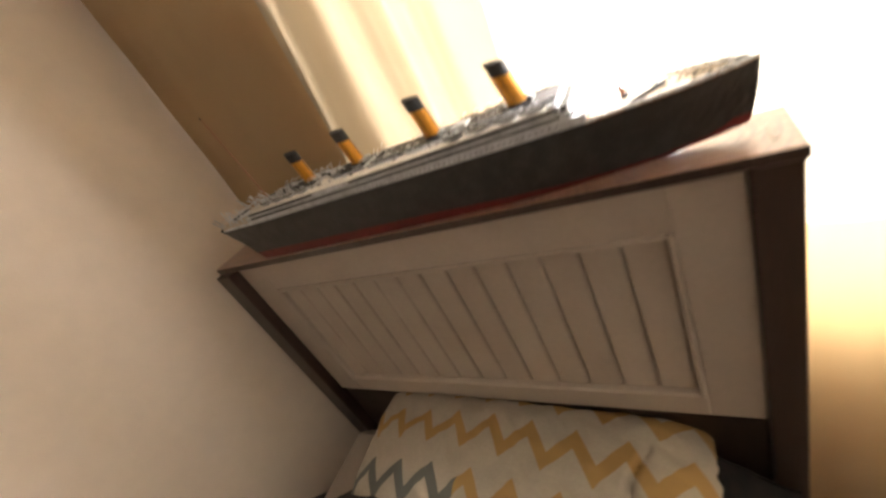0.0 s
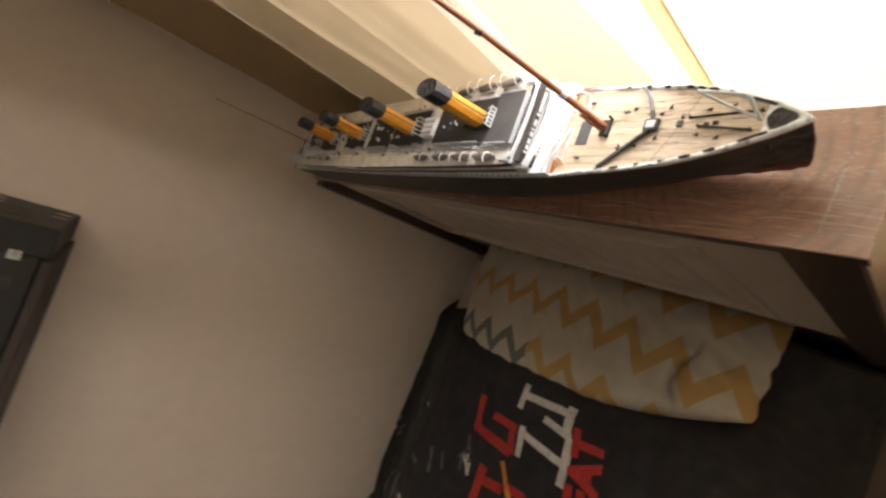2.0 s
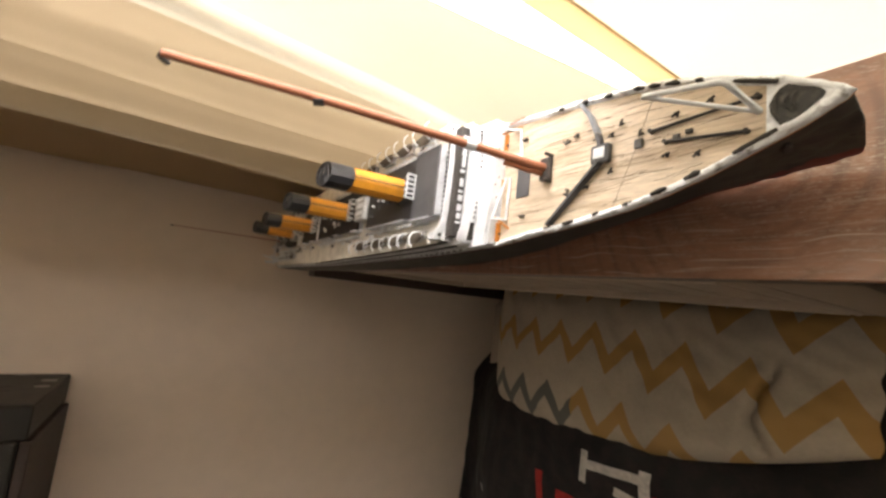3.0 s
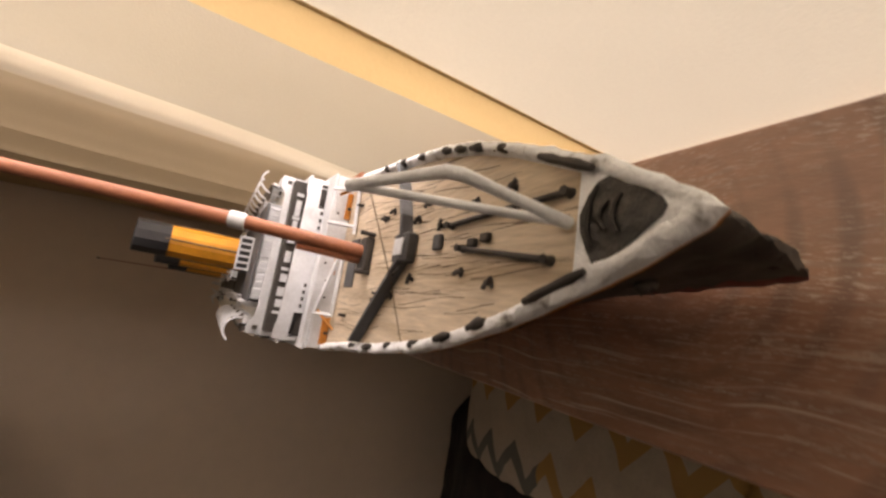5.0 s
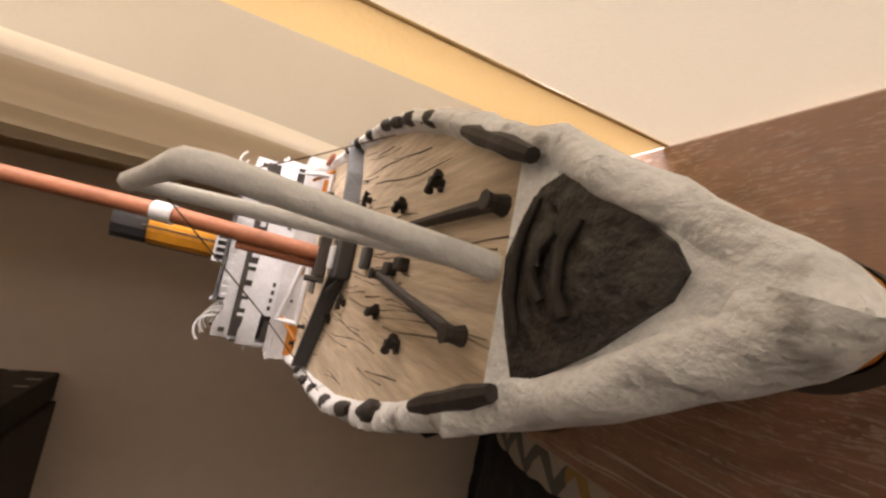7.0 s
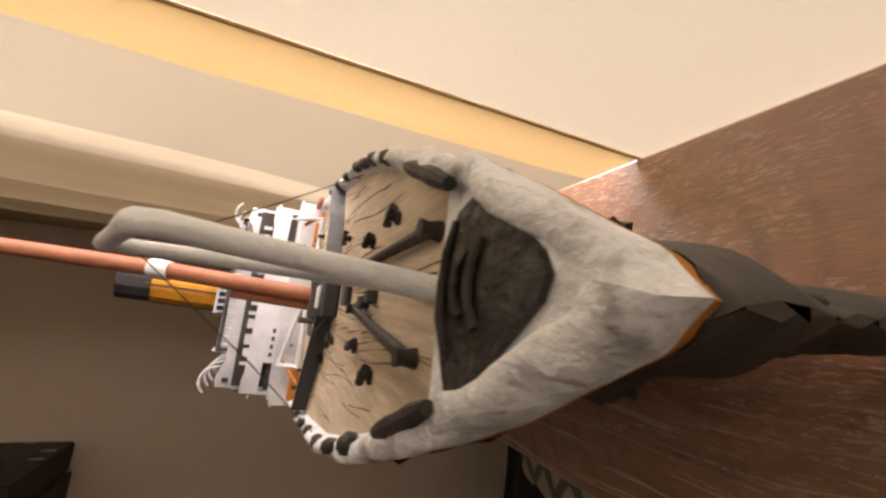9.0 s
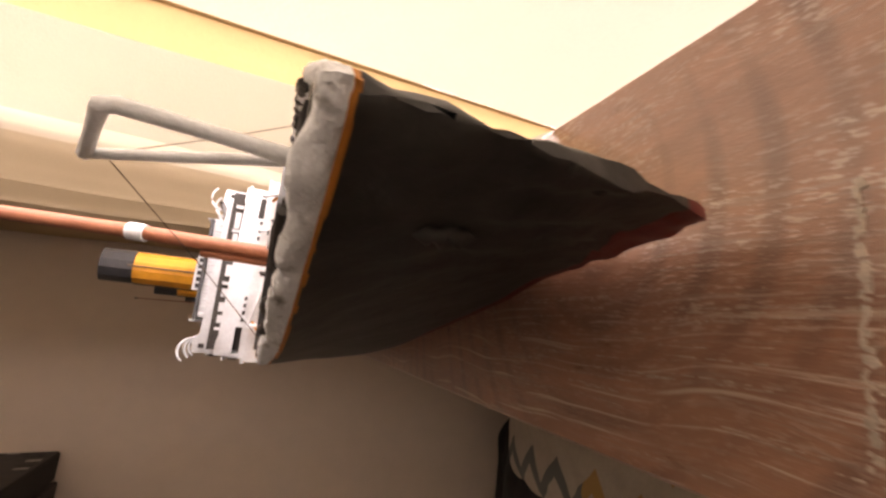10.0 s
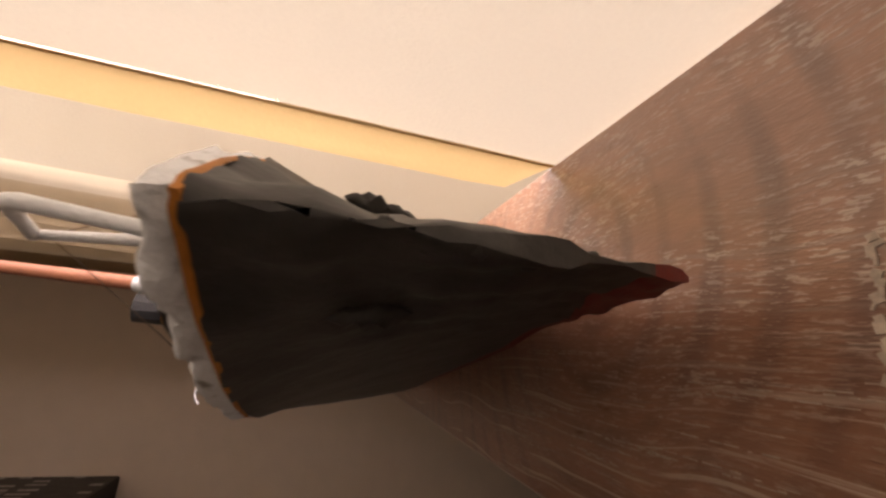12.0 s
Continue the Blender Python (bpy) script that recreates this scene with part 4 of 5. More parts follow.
comb = part("vent_comb", Geo().box(0.7745, 0.7755, CY - 0.0085, CY + 0.0085, 1.0566, 1.0576).box(0.7745, 0.7755, CY - 0.0085, CY + 0.0085, 1.0625, 1.0634), M_WHITE, ship, "white slatted vent before the first funnel")
part("backing", Geo().box(0.7705, 0.7742, CY - 0.0075, CY + 0.0075, 1.0567, 1.0625), M_CAP, comb)
for k in range(6):
    y = CY - 0.008 + 0.0032 * k
    part("slat", Geo().box(0.7744, 0.7757, y - 0.0005, y + 0.0005, 1.0577, 1.0624), M_WHITE, comb)
# clutter on the roofs and the boat deck
rng = random.Random(31)
for k in range(110):
    x, s = rng.uniform(0.27, 0.79), rng.choice((-1, 1))
    y = CY + s * rng.uniform(0.0215, 0.0285)
    if rng.random() < 0.5:
        h = rng.uniform(0.002, 0.0045)
        part("ventilator", Geo().tube([(x, y, 1.0502), (x, y, 1.0502 + h), (x + 0.0011, y, 1.0508 + h)], [0.0006, 0.0006, 0.001], 6), rng.choice((M_WHITE, M_WHITE, M_FITTING)), boat_deck)
    else:
        a, b, h = rng.uniform(0.001, 0.003), rng.uniform(0.0008, 0.0018), rng.uniform(0.001, 0.0032)
        part("deck_box", Geo().box(x - a, x + a, y - b, y + b, 1.0502, 1.0502 + h, 0.0002), rng.choice((M_WHITE, M_WHITE, M_GREY)), boat_deck)
for k in range(130):
    x = rng.uniform(0.27, 0.768)
    y = CY + rng.uniform(-0.012, 0.012)
    if min(abs(x - q) for q in (0.7545, 0.632, 0.491, 0.37)) < 0.016 or 0.668 < x < 0.698 or 0.52 < x < 0.535:
        continue
    z = 1.0545 + (0.0008 if x > 0.69 else -0.0002)
    h = rng.uniform(0.0015, 0.004)
    if rng.random() < 0.45:
        part("ventilator", Geo().tube([(x, y, z), (x, y, z + h), (x + 0.0012, y, z + h + 0.0007)], [0.0006, 0.0006, 0.001], 6), rng.choice((M_WHITE, M_WHITE, M_FITTING)), boat_deck)
    else:
        a, b = rng.uniform(0.001, 0.0035), rng.uniform(0.0008, 0.0022)
        part("deck_box", Geo().box(x - a, x + a, y - b, y + b, z, z + h, 0.0002), rng.choice((M_WHITE, M_GREY, M_WHITE)), boat_deck)
# white stick frames between the second and third funnel and aft
for x0, n in ((0.527, 7), (0.435, 7), (0.415, 6), (0.33, 5), (0.27, 6)):
    for k in range(n):
        a = (x0 + rng.uniform(-0.006, 0.006), CY + rng.uniform(-0.02, 0.016), 1.0503)
        b = (x0 + rng.uniform(-0.016, 0.02), a[1] + rng.uniform(-0.006, 0.014), 1.0625 + rng.uniform(-0.003, 0.005))
        part("stick_frame", Geo().tube([a, b], 0.0006, 6), M_WHITE, ship, "thin white stick frame")
for x0, x1, y0 in ((0.694, 0.765, -0.0212), (0.694, 0.765, 0.0212), (0.775, 0.8, -0.023), (0.775, 0.8, 0.023), (0.6, 0.612, -0.0198), (0.6, 0.612, 0.0198), (0.655, 0.668, -0.0198), (0.655, 0.668, 0.0198), (0.535, 0.59, -0.0208), (0.535, 0.59, 0.0208), (0.456, 0.476, -0.0198), (0.5, 0.518, -0.0198), (0.345, 0.358, -0.0198), (0.262, 0.325, -0.0142)):
    rail = part("rail", Geo().tube([(x0, CY + y0, 1.0582), (x1, CY + y0, 1.0582)], 0.00045, 5), M_WHITE, boat_deck, "thin white rail")
    for k in range(int((x1 - x0) / 0.004) + 1):
        part("rail_post", Geo().tube([(x0 + 0.004 * k, CY + y0, 1.0503), (x0 + 0.004 * k, CY + y0, 1.0582)], 0.0005, 5), M_WHITE, rail)
for k in range(14):
    y = CY - 0.02 + 0.0031 * k
    part("rail_post", Geo().tube([(0.8032, y, 1.0505), (0.8032, y, 1.0548)], 0.0005, 5), M_WHITE, boat_deck)
for x0 in (0.6465, 0.506, 0.388):
    for k in range(5):
        y = CY - 0.009 + 0.0045 * k
        part("louvre", Geo().tube([(x0, y, 1.055), (x0 + 0.003, y, 1.0615), (x0 + 0.012, y, 1.0612), (x0 + 0.0135, y, 1.055)], 0.0005, 5), M_WHITE, boat_deck, "white louvred frame")
# low white wall with gaps between boats and houses
for s in (-1, 1):
    for x0, x1 in ((0.69, 0.735), (0.74, 0.79), (0.6, 0.665), (0.53, 0.59), (0.27, 0.33), (0.345, 0.42)):
        n = int((x1 - x0) / 0.005)
        for k in range(n):
            x = x0 + 0.005 * k
            part("low_wall", Geo().box(x, x + 0.0036, CY + s * 0.0243 - 0.0005, CY + s * 0.0243 + 0.0005, 1.0502, 1.0536 if k % 2 else 1.0555), M_WHITE, boat_deck)

# funnels


def funnel(x, z0, height, shift, lean):
    def ring(s, k=1.0, n=12):
        cx, z = x + shift * s, z0 + height * s
        return [(cx + 0.0117 * k * math.cos(2 * math.pi * i / n + 0.26), CY + lean * s + 0.0082 * k * math.sin(2 * math.pi * i / n + 0.26), z - 0.002 * math.cos(2 * math.pi * i / n + 0.26) * s) for i in range(n)]

    f = part("funnel", Geo().grid([ring(0, 1.02), ring(0.35), ring(0.71)], close=True), M_YELLOW, ship, "yellow faceted funnel with a black top")
    part("cap", Geo().grid([ring(0.71, 1.05), ring(1.0, 1.05), ring(1.0, 0.92), ring(0.975, 0.9), ring(0.97, 0.02)], close=True), M_CAP, f, "matt black funnel top")
    for k in range(3):
        a, b = ring(0.985, 0.8)[2 + k], ring(0.985, 0.8)[(10 - k) % 12]
        part("cap_rib", Geo().tube([a, b], 0.0005, 5), M_GREY, f)
    part("collar", Geo().grid([ring(-0.02, 1.16), ring(0.05, 1.14), ring(0.05, 1.0)], close=True), M_GREY, f)
    for s in (1, -1):
        d = 0.0122 * s
        part("pipe", Geo().tube([(x + d, CY, z0 + 0.001), (x + d + shift * 0.72, CY + lean * 0.72, z0 + height * 0.72)], 0.0005, 6), M_ROPE if s > 0 else M_YELLOW, f)
    for s in (1, -1):
        part("ladder", Geo().tube([(x, CY + s * 0.0085, z0 + 0.001), (x + shift * 0.7, CY + lean * 0.7 + s * 0.0085, z0 + height * 0.7)], 0.00035, 5), M_ROPE, f)
    # white vents at the foot
    for k in range(4):
        y = CY - 0.0066 + 0.0044 * k
        v = part("vent", Geo().tube([(x + 0.014, y, z0 - 0.002), (x + 0.014, y, z0 + 0.0048), (x + 0.0156, y, z0 + 0.0062)], 0.00075, 6), M_WHITE, f)
    return f


funnel(0.757, 1.0567, 0.0533, -0.013, 0.002)
funnel(0.637, 1.0555, 0.0553, -0.0105, 0.001)
funnel(0.4995, 1.0555, 0.0555, -0.008, 0.0)
funnel(0.389, 1.055, 0.054, -0.0085, 0.0015)

# lifeboats with their davits


def lifeboat(x, s):
    y = CY + s * 0.0338
    rows = []
    for i in range(9):
        u = -1 + 2 * i / 8
        w = 0.0043 * math.sqrt(max(0.02, 1 - u * u))
        rows.append([(x + 0.0135 * u, y + w * math.cos(a), 1.0545 + 0.0036 * math.sin(a) + 0.0008 * u * u) for a in np.linspace(math.pi, 2 * math.pi, 7)])
    b = part("lifeboat", Geo().grid(rows), M_WHITE, ship, "small white lifeboat with a dark cover", 50)
    rows = []
    for i in range(9):
        u = -1 + 2 * i / 8
        w = 0.0044 * math.sqrt(max(0.02, 1 - u * u))
        rows.append([(x + 0.0136 * u, y + w * c, 1.0546 + 0.0016 * (1 - c * c) + 0.0008 * u * u) for c in np.linspace(-1, 1, 7)])
    part("cover", Geo().grid(rows), M_BOAT, b, "dark brown cover", 50)
    for d in (-0.0085, 0.0085):
        pts = [(x + d, CY + s * 0.0305, 1.0503), (x + d + 0.0005, CY + s * 0.0308, 1.0538)]
        for a in np.linspace(0, 2.5, 8):
            pts.append((x + d + 0.0006 * a, CY + s * (0.0312 + 0.0058 * (1 - math.cos(a))), 1.0558 - 0.0008 * s + 0.0058 * math.sin(a)))
        part("davit", Geo().tube(pts, [0.00065] * 6 + [0.00055] * 4, 6), M_WHITE, b, "white hooked davit")
    part("chock", Geo().box(x - 0.006, x + 0.006, y - 0.001, y + 0.001, 1.0503, 1.0512), M_FITTING, b)


for s in (-1, 1):
    for x in (0.679, 0.7145, 0.7465, 0.777, 0.296, 0.328, 0.36, 0.392):
        lifeboat(x, s)

# masts and rigging
mast = part("mast", Geo().tube([(0.864, CY + 0.001, DECK), (0.8537, CY + 0.004, 1.0688), (0.8392, CY + 0.007, 1.1385), (0.8228, CY + 0.0106, 1.1955)], [0.0024, 0.0023, 0.002, 0.0017], 12), M_MAST, ship, "raked red-brown wooden mast", 60)
part("collar", Geo().tube([(0.8546, CY + 0.0037, 1.0664), (0.8532, CY + 0.0041, 1.0712)], 0.0028, 12), M_WHITE, mast, "white band", 60)
part("mast_head", Geo().tube([(0.8228, CY + 0.0106, 1.1955), (0.819, CY + 0.0106, 1.1965), (0.8155, CY + 0.0106, 1.194)], 0.0013, 6), M_FITTING, mast)
part("cleat", Geo().tube([(0.8398, CY + 0.0062, 1.1365), (0.838, CY + 0.0058, 1.1405)], 0.0022, 6), M_FITTING, mast)
part("mast_foot", Geo().box(0.8605, 0.8675, CY - 0.0055, CY + 0.0065, DECK, 1.0292, 0.0006).tube([(0.8665, CY - 0.006, DECK), (0.8665, CY - 0.006, 1.0315)], 0.0009, 6).tube([(0.8665, CY + 0.0075, DECK), (0.8665, CY + 0.0075, 1.0315)], 0.0009, 6), M_FITTING, mast, "black mast foot with winches")
part("boom", Geo().tube([(0.8625, CY - 0.0019, 1.0275), (0.8573, CY - 0.0006, 1.05)], [0.0014, 0.0012], 8), M_MAST, ship, "short red-brown boom", 60)
aft_mast = part("aft_mast", Geo().tube([(0.271, CY - 0.004, 1.05), (0.262, CY - 0.004, 1.13), (0.252, CY - 0.004, 1.213)], [0.0011, 0.0009, 0.0006], 8), M_MAST, ship, "thin brown aft mast", 60)
part("mast_head", Geo().tube([(0.252, CY - 0.004, 1.2125), (0.2505, CY - 0.004, 1.216)], 0.0011, 6), M_FITTING, aft_mast)

# bow crane, bent white rod
FT, C1, TP = Vector((0.9545, CY, DECK)), Vector((0.9534, CY + 0.0022, 1.0478)), Vector((0.9328, CY + 0.0022, 1.056))
crane = part("bow_crane", Geo().tube([FT, FT.lerp(C1, 0.5), FT.lerp(C1, 0.93), C1.lerp(TP, 0.06), C1.lerp(TP, 0.5), TP], [0.0012, 0.00095, 0.00105, 0.00105, 0.0009, 0.00105], 8), M_ROD, ship, "bent white anchor crane frame", 60)
part("brace", Geo().tube([TP, TP.lerp(FT, 0.5) + Vector((0, 0, -0.0004)), TP.lerp(FT, 0.96)], 0.0008, 8), M_ROD, crane, "", 60)
KNOT = TP.lerp(FT, 0.1)
for end in (Vector((0.922, 0.0665, 1.0282)), Vector((0.9045, 0.0215, 1.0282))):
    part("line", Geo().tube([KNOT, KNOT.lerp(end, 0.5) + Vector((0, 0, -0.0006)), end], 0.0001, 5), M_ROPE, crane, "thin dark thread")

# dark well at the bow, with its coils
well_out = [(0.9603, CY - 0.0071), (0.959, CY - 0.0048), (0.9577, CY - 0.002), (0.9574, CY + 0.0006), (0.9588, CY + 0.0036), (0.9602, CY + 0.0053), (0.9622, CY + 0.0059), (0.9668, CY + 0.0036), (0.9698, CY + 0.0014), (0.9706, CY + 0.0001), (0.97, CY - 0.0012), (0.9662, CY - 0.0042), (0.962, CY - 0.0068)]
well = part("bow_plate", Geo().prism(well_out, DECK - 0.0004, 1.0272), M_PLATE, ship, "black triangular plate at the bow")
for k in range(3):
    xx = 0.9592 + 0.0021 * k
    ww = (0.0046, 0.0021, 0.0028)[k]
    part("rib", Geo().tube([(xx + 0.0008, CY - ww, 1.0272), (xx, CY - ww / 2, 1.0275), (xx - 0.0001, CY, 1.0275), (xx + 0.0002, CY + ww / 2, 1.0275), (xx + 0.001, CY + ww, 1.0272)], 0.0004, 6), M_FITTING, well, "", 60)

# breakwater, hatches, winch, chains
BW = ((0.8675, 0.0172), (0.8955, 0.0432), (0.8955, 0.0505), (0.8935, 0.0565))
BW_STAR = ((0.8934, 0.0567), (0.889, 0.0665), (0.8825, 0.0755))
for run, material, label in ((BW, M_GREY, "dark V-shaped breakwater"), (BW_STAR, M_BLUEGREY, "blue-grey arm of the breakwater")):
    part("breakwater", Geo().grid([[(x + dx, y, z + dz * (0.0004 * noise.noise((x * 300, y * 300, 1.0)))) for x, y in run] for dx, z, dz in ((0, DECK, 0), (0.0003, 1.0297, 1), (0.0021, 1.0297, 1), (0.0021, DECK, 0))]), material, ship, label)
winch = part("winch", Geo().box(0.8925, 0.9015, CY - 0.0042, CY + 0.0042, DECK, 1.0296, 0.0005), M_GREY, ship, "grey box winch with a white top")
part("lid", Geo().box(0.8943, 0.9, CY - 0.0024, CY + 0.0024, 1.0297, 1.0303, 0.0002), M_WHITE, winch, "white lid")
for s in (-1, 1):
    part("hook", Geo().tube([(0.897, CY + s * 0.0043, 1.0275), (0.8955, CY + s * 0.0072, 1.0292), (0.893, CY + s * 0.0076, 1.0285)], 0.0005, 6), M_FITTING, winch)
    (x0, y0), (x1, y1) = ((0.925, 0.0445), (0.9515, 0.0405)) if s < 0 else ((0.919, 0.0505), (0.9545, 0.0515))
    ch = part("anchor_chain", Geo().tube([(x0, y0, DECK + 0.0009), ((x0 + x1) / 2, (y0 + y1) / 2, DECK + 0.0011), (x1, y1, DECK + 0.0009)], [0.0007, 0.0006, 0.0007], 8), M_FITTING, ship, "black anchor chain on the fore deck")
    part("capstan", Geo().tube([(x0, y0, DECK), (x0, y0, DECK + 0.0016), (x0, y0, DECK + 0.0022)], [0.001, 0.0007, 0.0009], 8), M_FITTING, ch)
    part("capstan", Geo().tube([(x1, y1, DECK), (x1, y1, DECK + 0.0012), (x1, y1, DECK + 0.002)], [0.001, 0.0007, 0.0009], 8), M_FITTING, ch)
    # fairlead slots set in the rim
    pts = [(x, CY + s * (curve(DECK_HALF, TIP - x) - 0.0019) + bend(x), 1.028) for x in np.linspace(0.948, 0.9598, 5)]
    part("fairlead", Geo().tube(pts, [0.0006, 0.0009, 0.0008, 0.0009, 0.0006], 8), M_FITTING, ship, "black fairlead slot in the rim")


def bollard(x, y, turn, k=1.0, z=DECK):
    g = Geo().box(-0.0021 * k, 0.0021 * k, -0.0007 * k, 0.0007 * k, 0, 0.0006 * k)
    for d in (-0.0013, 0.0013):
        g.tube([(d * k, 0, 0.0005 * k), (d * k, 0, 0.0017 * k), (d * k, 0, 0.0023 * k)], [0.0006 * k, 0.0005 * k, 0.0008 * k], 6)
    m = pose(x, y, z, 0, 0, turn)
    g.v = [tuple(m @ Vector(p)) for p in g.v]
    return part("bollard", g, M_FITTING, ship, "small black double bollard")


def crossed_bollard(x, y, turn):
    """A stubby post with two thick arms."""
    g = Geo().tube([(0, 0, 0), (0, 0, 0.0022)], [0.0009, 0.0007], 8).tube([(-0.0019, 0, 0.0014), (-0.0008, 0, 0.0017), (0.0008, 0, 0.0017), (0.0019, 0, 0.0014)], [0.0008, 0.0005, 0.0005, 0.0008], 8)
    g.tube([(0, -0.0014, 0.0005), (0, 0.0014, 0.0005)], 0.0005, 6)
    m = pose(x, y, DECK, 0, 0, turn) @ Matrix.Scale(0.78, 4)
    g.v = [tuple(m @ Vector(p)) for p in g.v]
    return part("bollard", g, M_FITTING, ship, "small black crossed bollard")


for x, y, a in ((0.9405, 0.0557, 35), (0.9285, 0.0545, 20), (0.9145, 0.0512, 80), (0.9255, 0.0392, 15), (0.9365, 0.0367, 40), (0.9015, 0.038, 60), (0.901, 0.0545, 30), (0.9055, 0.0585, 70), (0.8895, 0.033, 20), (0.882, 0.06, 10)):
    crossed_bollard(x, y, a)
for x, y, a in ((0.876, 0.0585, 10), (0.878, 0.0325, 70), (0.846, 0.0685, 0), (0.848, 0.0245, 0)):
    bollard(x, y, a, 0.85)
for x, y in ((0.929, 0.0455), (0.9335, 0.0462)):
    part("deck_box", Geo().box(x - 0.0013, x + 0.0013, y - 0.0009, y + 0.0009, DECK, DECK + 0.0014, 0.0002), M_FITTING, ship, "small square black deck box")


def rim_lump(x, s, ln, seed):
    """A black fitting sunk in the white rim, lumpy along its length."""
    pts, rs = [], []
    for i in range(7):
        u = -1 + i / 3
        q = x + ln / 2 * u
        pts.append((q, CY + bend(q) + s * (curve(DECK_HALF, TIP - q) - 0.0016 + 0.0003 * noise.noise((i * 0.9, seed, 1.0))), 1.0279 + 0.0003 * noise.noise((i * 1.1, seed, 4.0))))
        rs.append(0.0010 * (1.1 - 0.45 * u * u) * (1 + 0.5 * noise.noise((i * 1.3, seed, 7.0))))
    return part("rim_fitting", Geo().tube(pts, rs, 8), M_FITTING, ship, "black bollard sunk in the white rim", 60)


for s, spots in ((-1, ((0.868, 0.004), (0.881, 0.006), (0.896, 0.003), (0.911, 0.0045), (0.9235, 0.006), (0.9355, 0.0055))), (1, ((0.872, 0.004), (0.886, 0.005), (0.899, 0.004), (0.9135, 0.005), (0.92, 0.0045), (0.9275, 0.006), (0.9365, 0.005)))):
    for x, ln in spots:
        rim_lump(x, s, ln, 40 * x + s)
part("hatch", Geo().box(0.8415, 0.8515, CY - 0.0112, CY + 0.0078, DECK, 1.0268, 0.0002), M_GREY, ship, "flat dark grey cargo hatch")
part("hatch", Geo().box(0.912, 0.9155, CY - 0.0015, CY + 0.0025, DECK, 1.0275, 0.0003), M_GREY, ship, "small dark hatch")

# derricks in front of the superstructure, white and orange
def flat_bar(a, b, w=0.0008):
    return Geo().tube([a, Vector(a).lerp(Vector(b), 0.5), b], [w, w * 1.1, w * 0.9], 6)


STAR_BARS = (((0.8312, 0.0763, 1.0352), (0.8418, 0.0755, 1.0274)), ((0.8418, 0.0758, 1.0274), (0.8448, 0.0565, 1.0274)), ((0.831, 0.0615, 1.035), (0.8445, 0.0595, 1.0275)))
PORT_BARS = (((0.8345, 0.0485, 1.0285), (0.8312, 0.0232, 1.0338)), ((0.8365, 0.0485, 1.0275), (0.8358, 0.0238, 1.0277)), ((0.8308, 0.0235, 1.034), (0.8362, 0.0235, 1.0272)))
for a, b in STAR_BARS + PORT_BARS:
    part("derrick", flat_bar(a, b), M_WHITE, ship, "thin white derrick pole", 60)
for a, b in (((0.8312, 0.0745, 1.0322), (0.8425, 0.0772, 1.027)), ((0.8312, 0.0248, 1.0325), (0.8385, 0.0182, 1.027)), ((0.8318, 0.0475, 1.029), (0.832, 0.04, 1.029))):
    part("derrick", flat_bar(a, b, 0.0006), M_ORANGE, ship, "thin orange derrick pole", 60)
coil = [(0.8325 + 0.0135 * k / 96, 0.0815 + 0.0007 * math.cos(k * math.pi / 4), 1.0288 + 0.0007 * math.sin(k * math.pi / 4)) for k in range(97)]
part("coil", Geo().tube(coil, 0.00022, 5), M_MAST, ship, "small brown wire coil along the rim")

# anchors at the bow
rng = random.Random(5)
for s in (-1, 1):
    ax, az = 0.9555, 1.0065
    w = hull_half(ax, az, v_at(ax, az))
    rows = []
    for i in range(11):
        u = i / 10
        row = []
        for k in range(10):
            a = 2 * math.pi * k / 10
            x, z = ax + 0.0028 * (u - 0.5), az + 0.011 * (u - 0.5)
            r = 0.0014 * math.sqrt(max(0.01, 1 - (2 * u - 1) ** 2)) * (1 + 1.3 * noise.noise((u * 9, a * 1.6, s * 3.0)))
            row.append((x + 1.2 * r * math.cos(a), CY + bend(x, z) + s * (hull_half(x, z, v_at(x, z)) + 0.0007 + r * math.sin(a)), z + 0.5 * r * math.cos(a)))
        rows.append(row)
    part("anchor", Geo().grid(rows, close=True), M_BLACK, hull, "lumpy black anchor", 80)

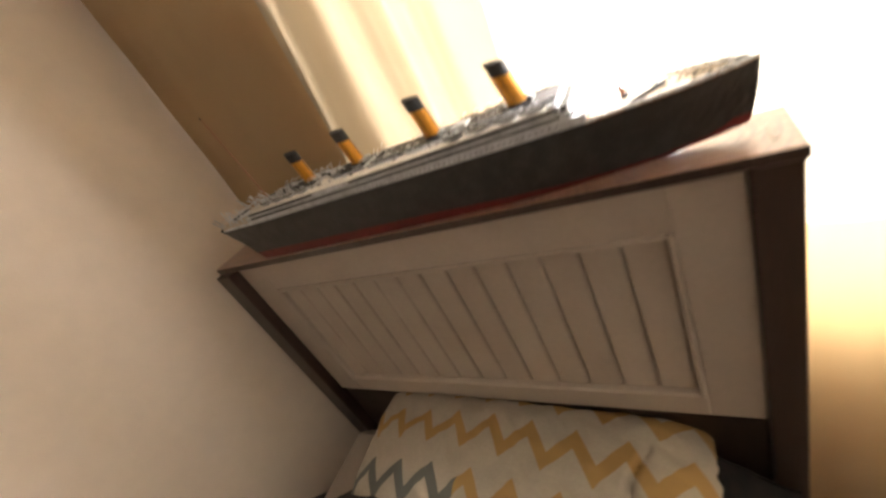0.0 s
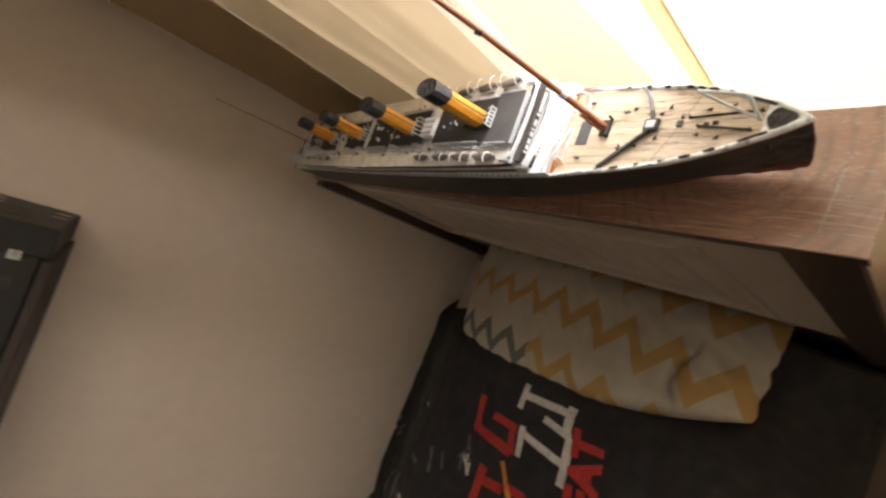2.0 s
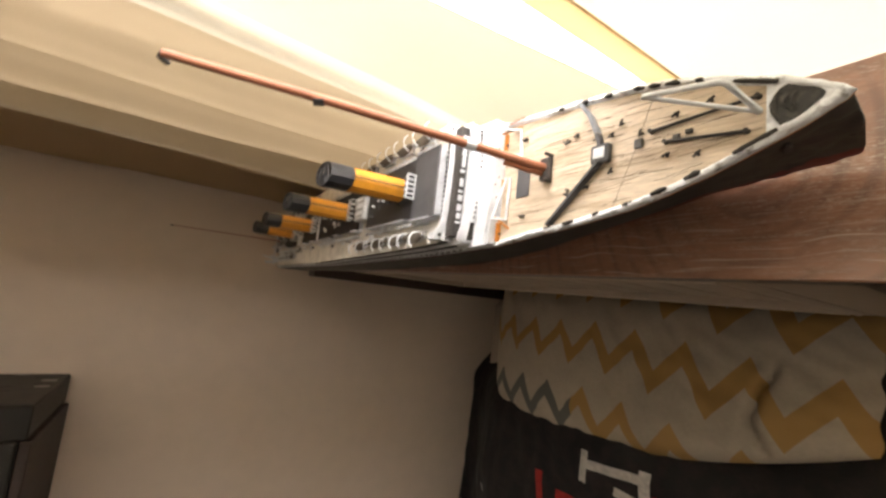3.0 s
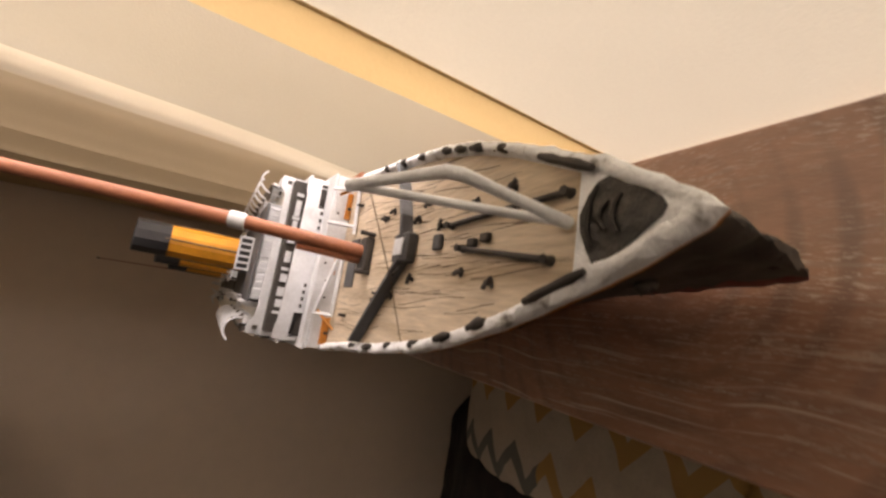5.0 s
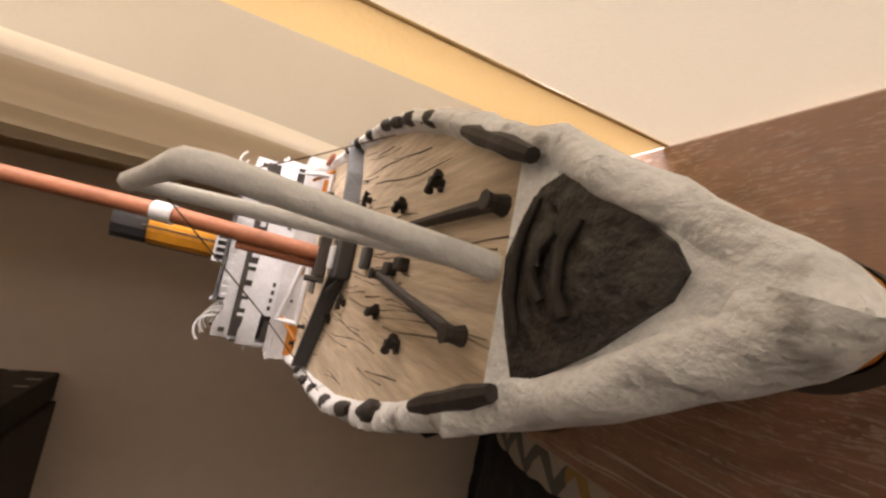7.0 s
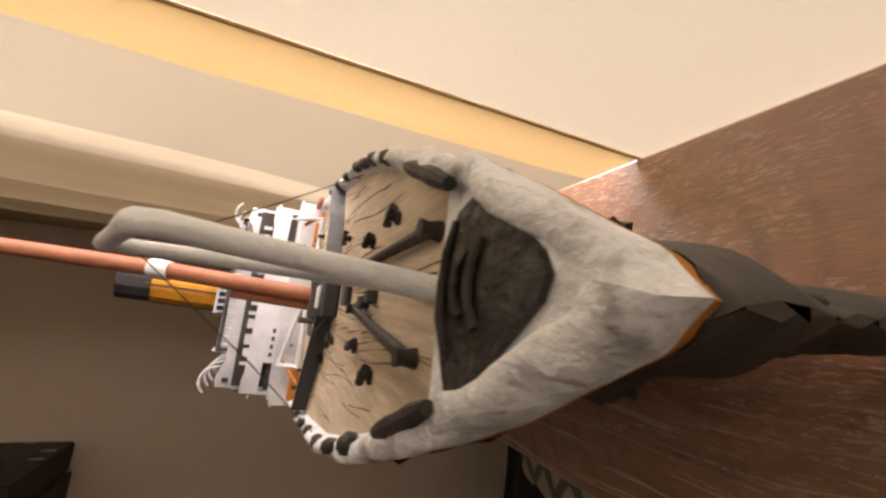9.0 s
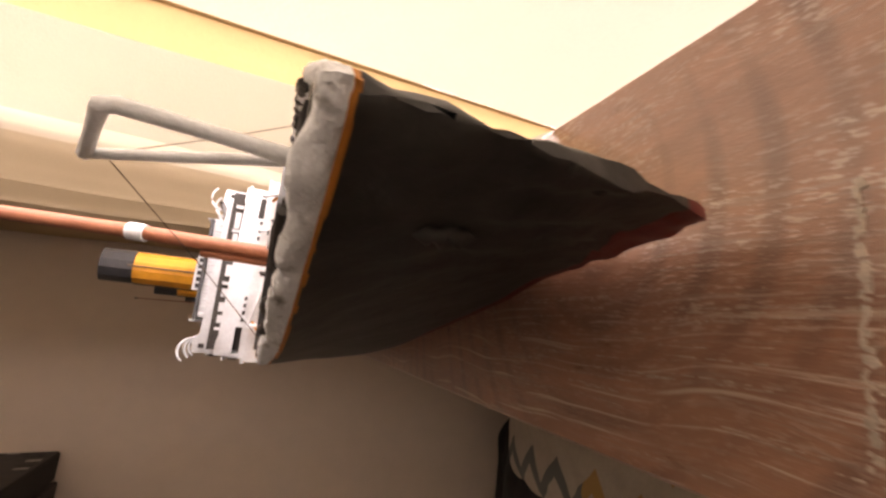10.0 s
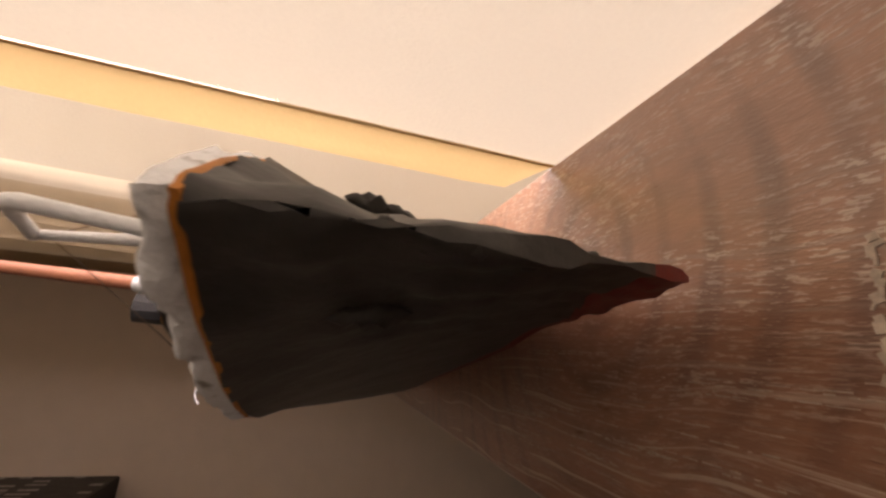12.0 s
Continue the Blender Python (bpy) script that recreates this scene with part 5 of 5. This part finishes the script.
# lumps of thick black paint along the stem
rng = random.Random(17)
for k in range(13):
    z = 0.982 + 0.0024 * k + rng.uniform(-0.0006, 0.0006)
    x = curve(STEM, z) - rng.uniform(0.0008, 0.003)
    y = CY + bend(0.97, z) + rng.uniform(-0.0012, 0.0012)
    rows = []
    r = rng.uniform(0.0007, 0.0014)
    for i in range(7):
        u = -1 + i / 3
        q = r * math.sqrt(max(0.02, 1 - u * u))
        rows.append([(x + q * math.cos(2 * math.pi * j / 8) * (1 + 0.6 * noise.noise((k, i * 0.9, j * 0.9))), y + 0.75 * q * math.sin(2 * math.pi * j / 8) * (1 + 0.6 * noise.noise((k, j * 0.9, i * 0.7))), z + r * u) for j in range(8)])
    part("paint_lump", Geo().grid(rows, close=True), M_BLACK, hull, "", 80)

# stern: deck, rails and white frames
outline = []
for i in range(40):
    a = math.pi * (0.5 + i / 39)
    outline.append((0.156 + 0.04 * math.cos(a), CY + 0.043 * math.sin(a)))
outline += [(0.262, CY - 0.044), (0.262, CY + 0.044)]
poop = part("poop_deck", Geo().prism(outline, 1.0302, 1.0347), M_DECK, ship, "pale wooden stern deck")
part("docking_bridge", Geo().box(0.178, 0.183, CY - 0.042, CY + 0.042, 1.046, 1.0476, 0.0003), M_WHITE, ship, "white docking bridge across the stern")
rng = random.Random(12)
for k in range(15):
    a = math.pi * (0.55 + 0.9 * k / 14)
    x, y = 0.156 + 0.039 * math.cos(a), CY + 0.042 * math.sin(a)
    part("rail_post", Geo().tube([(x, y, 1.0345), (x + rng.uniform(-0.002, 0.002), y, 1.041)], 0.00035, 5), M_WHITE, poop)
part("rail", Geo().tube([(0.156 + 0.039 * math.cos(math.pi * (0.55 + 0.9 * k / 20)), CY + 0.042 * math.sin(math.pi * (0.55 + 0.9 * k / 20)), 1.0412) for k in range(21)], 0.0004, 5), M_WHITE, poop)
for x, dx in ((0.14, -0.016), (0.15, -0.02), (0.162, 0.006), (0.17, -0.02), (0.178, -0.004), (0.187, -0.022), (0.195, -0.02), (0.204, 0.01), (0.212, -0.018), (0.224, -0.02), (0.235, -0.022)):
    for s in (-1, 1):
        part("stern_frame", Geo().tube([(x, CY + s * 0.036, 1.0345), (x + dx, CY + s * rng.uniform(0.024, 0.04), 1.0525 + rng.uniform(0, 0.012))], 0.001, 6), M_WHITE, ship, "white stick frame on the stern")
house(0.205, 0.248, 0.022, 1.0348, 1.0415, M_WHITE)
house(0.145, 0.17, 0.016, 1.0348, 1.0395, M_GREY)
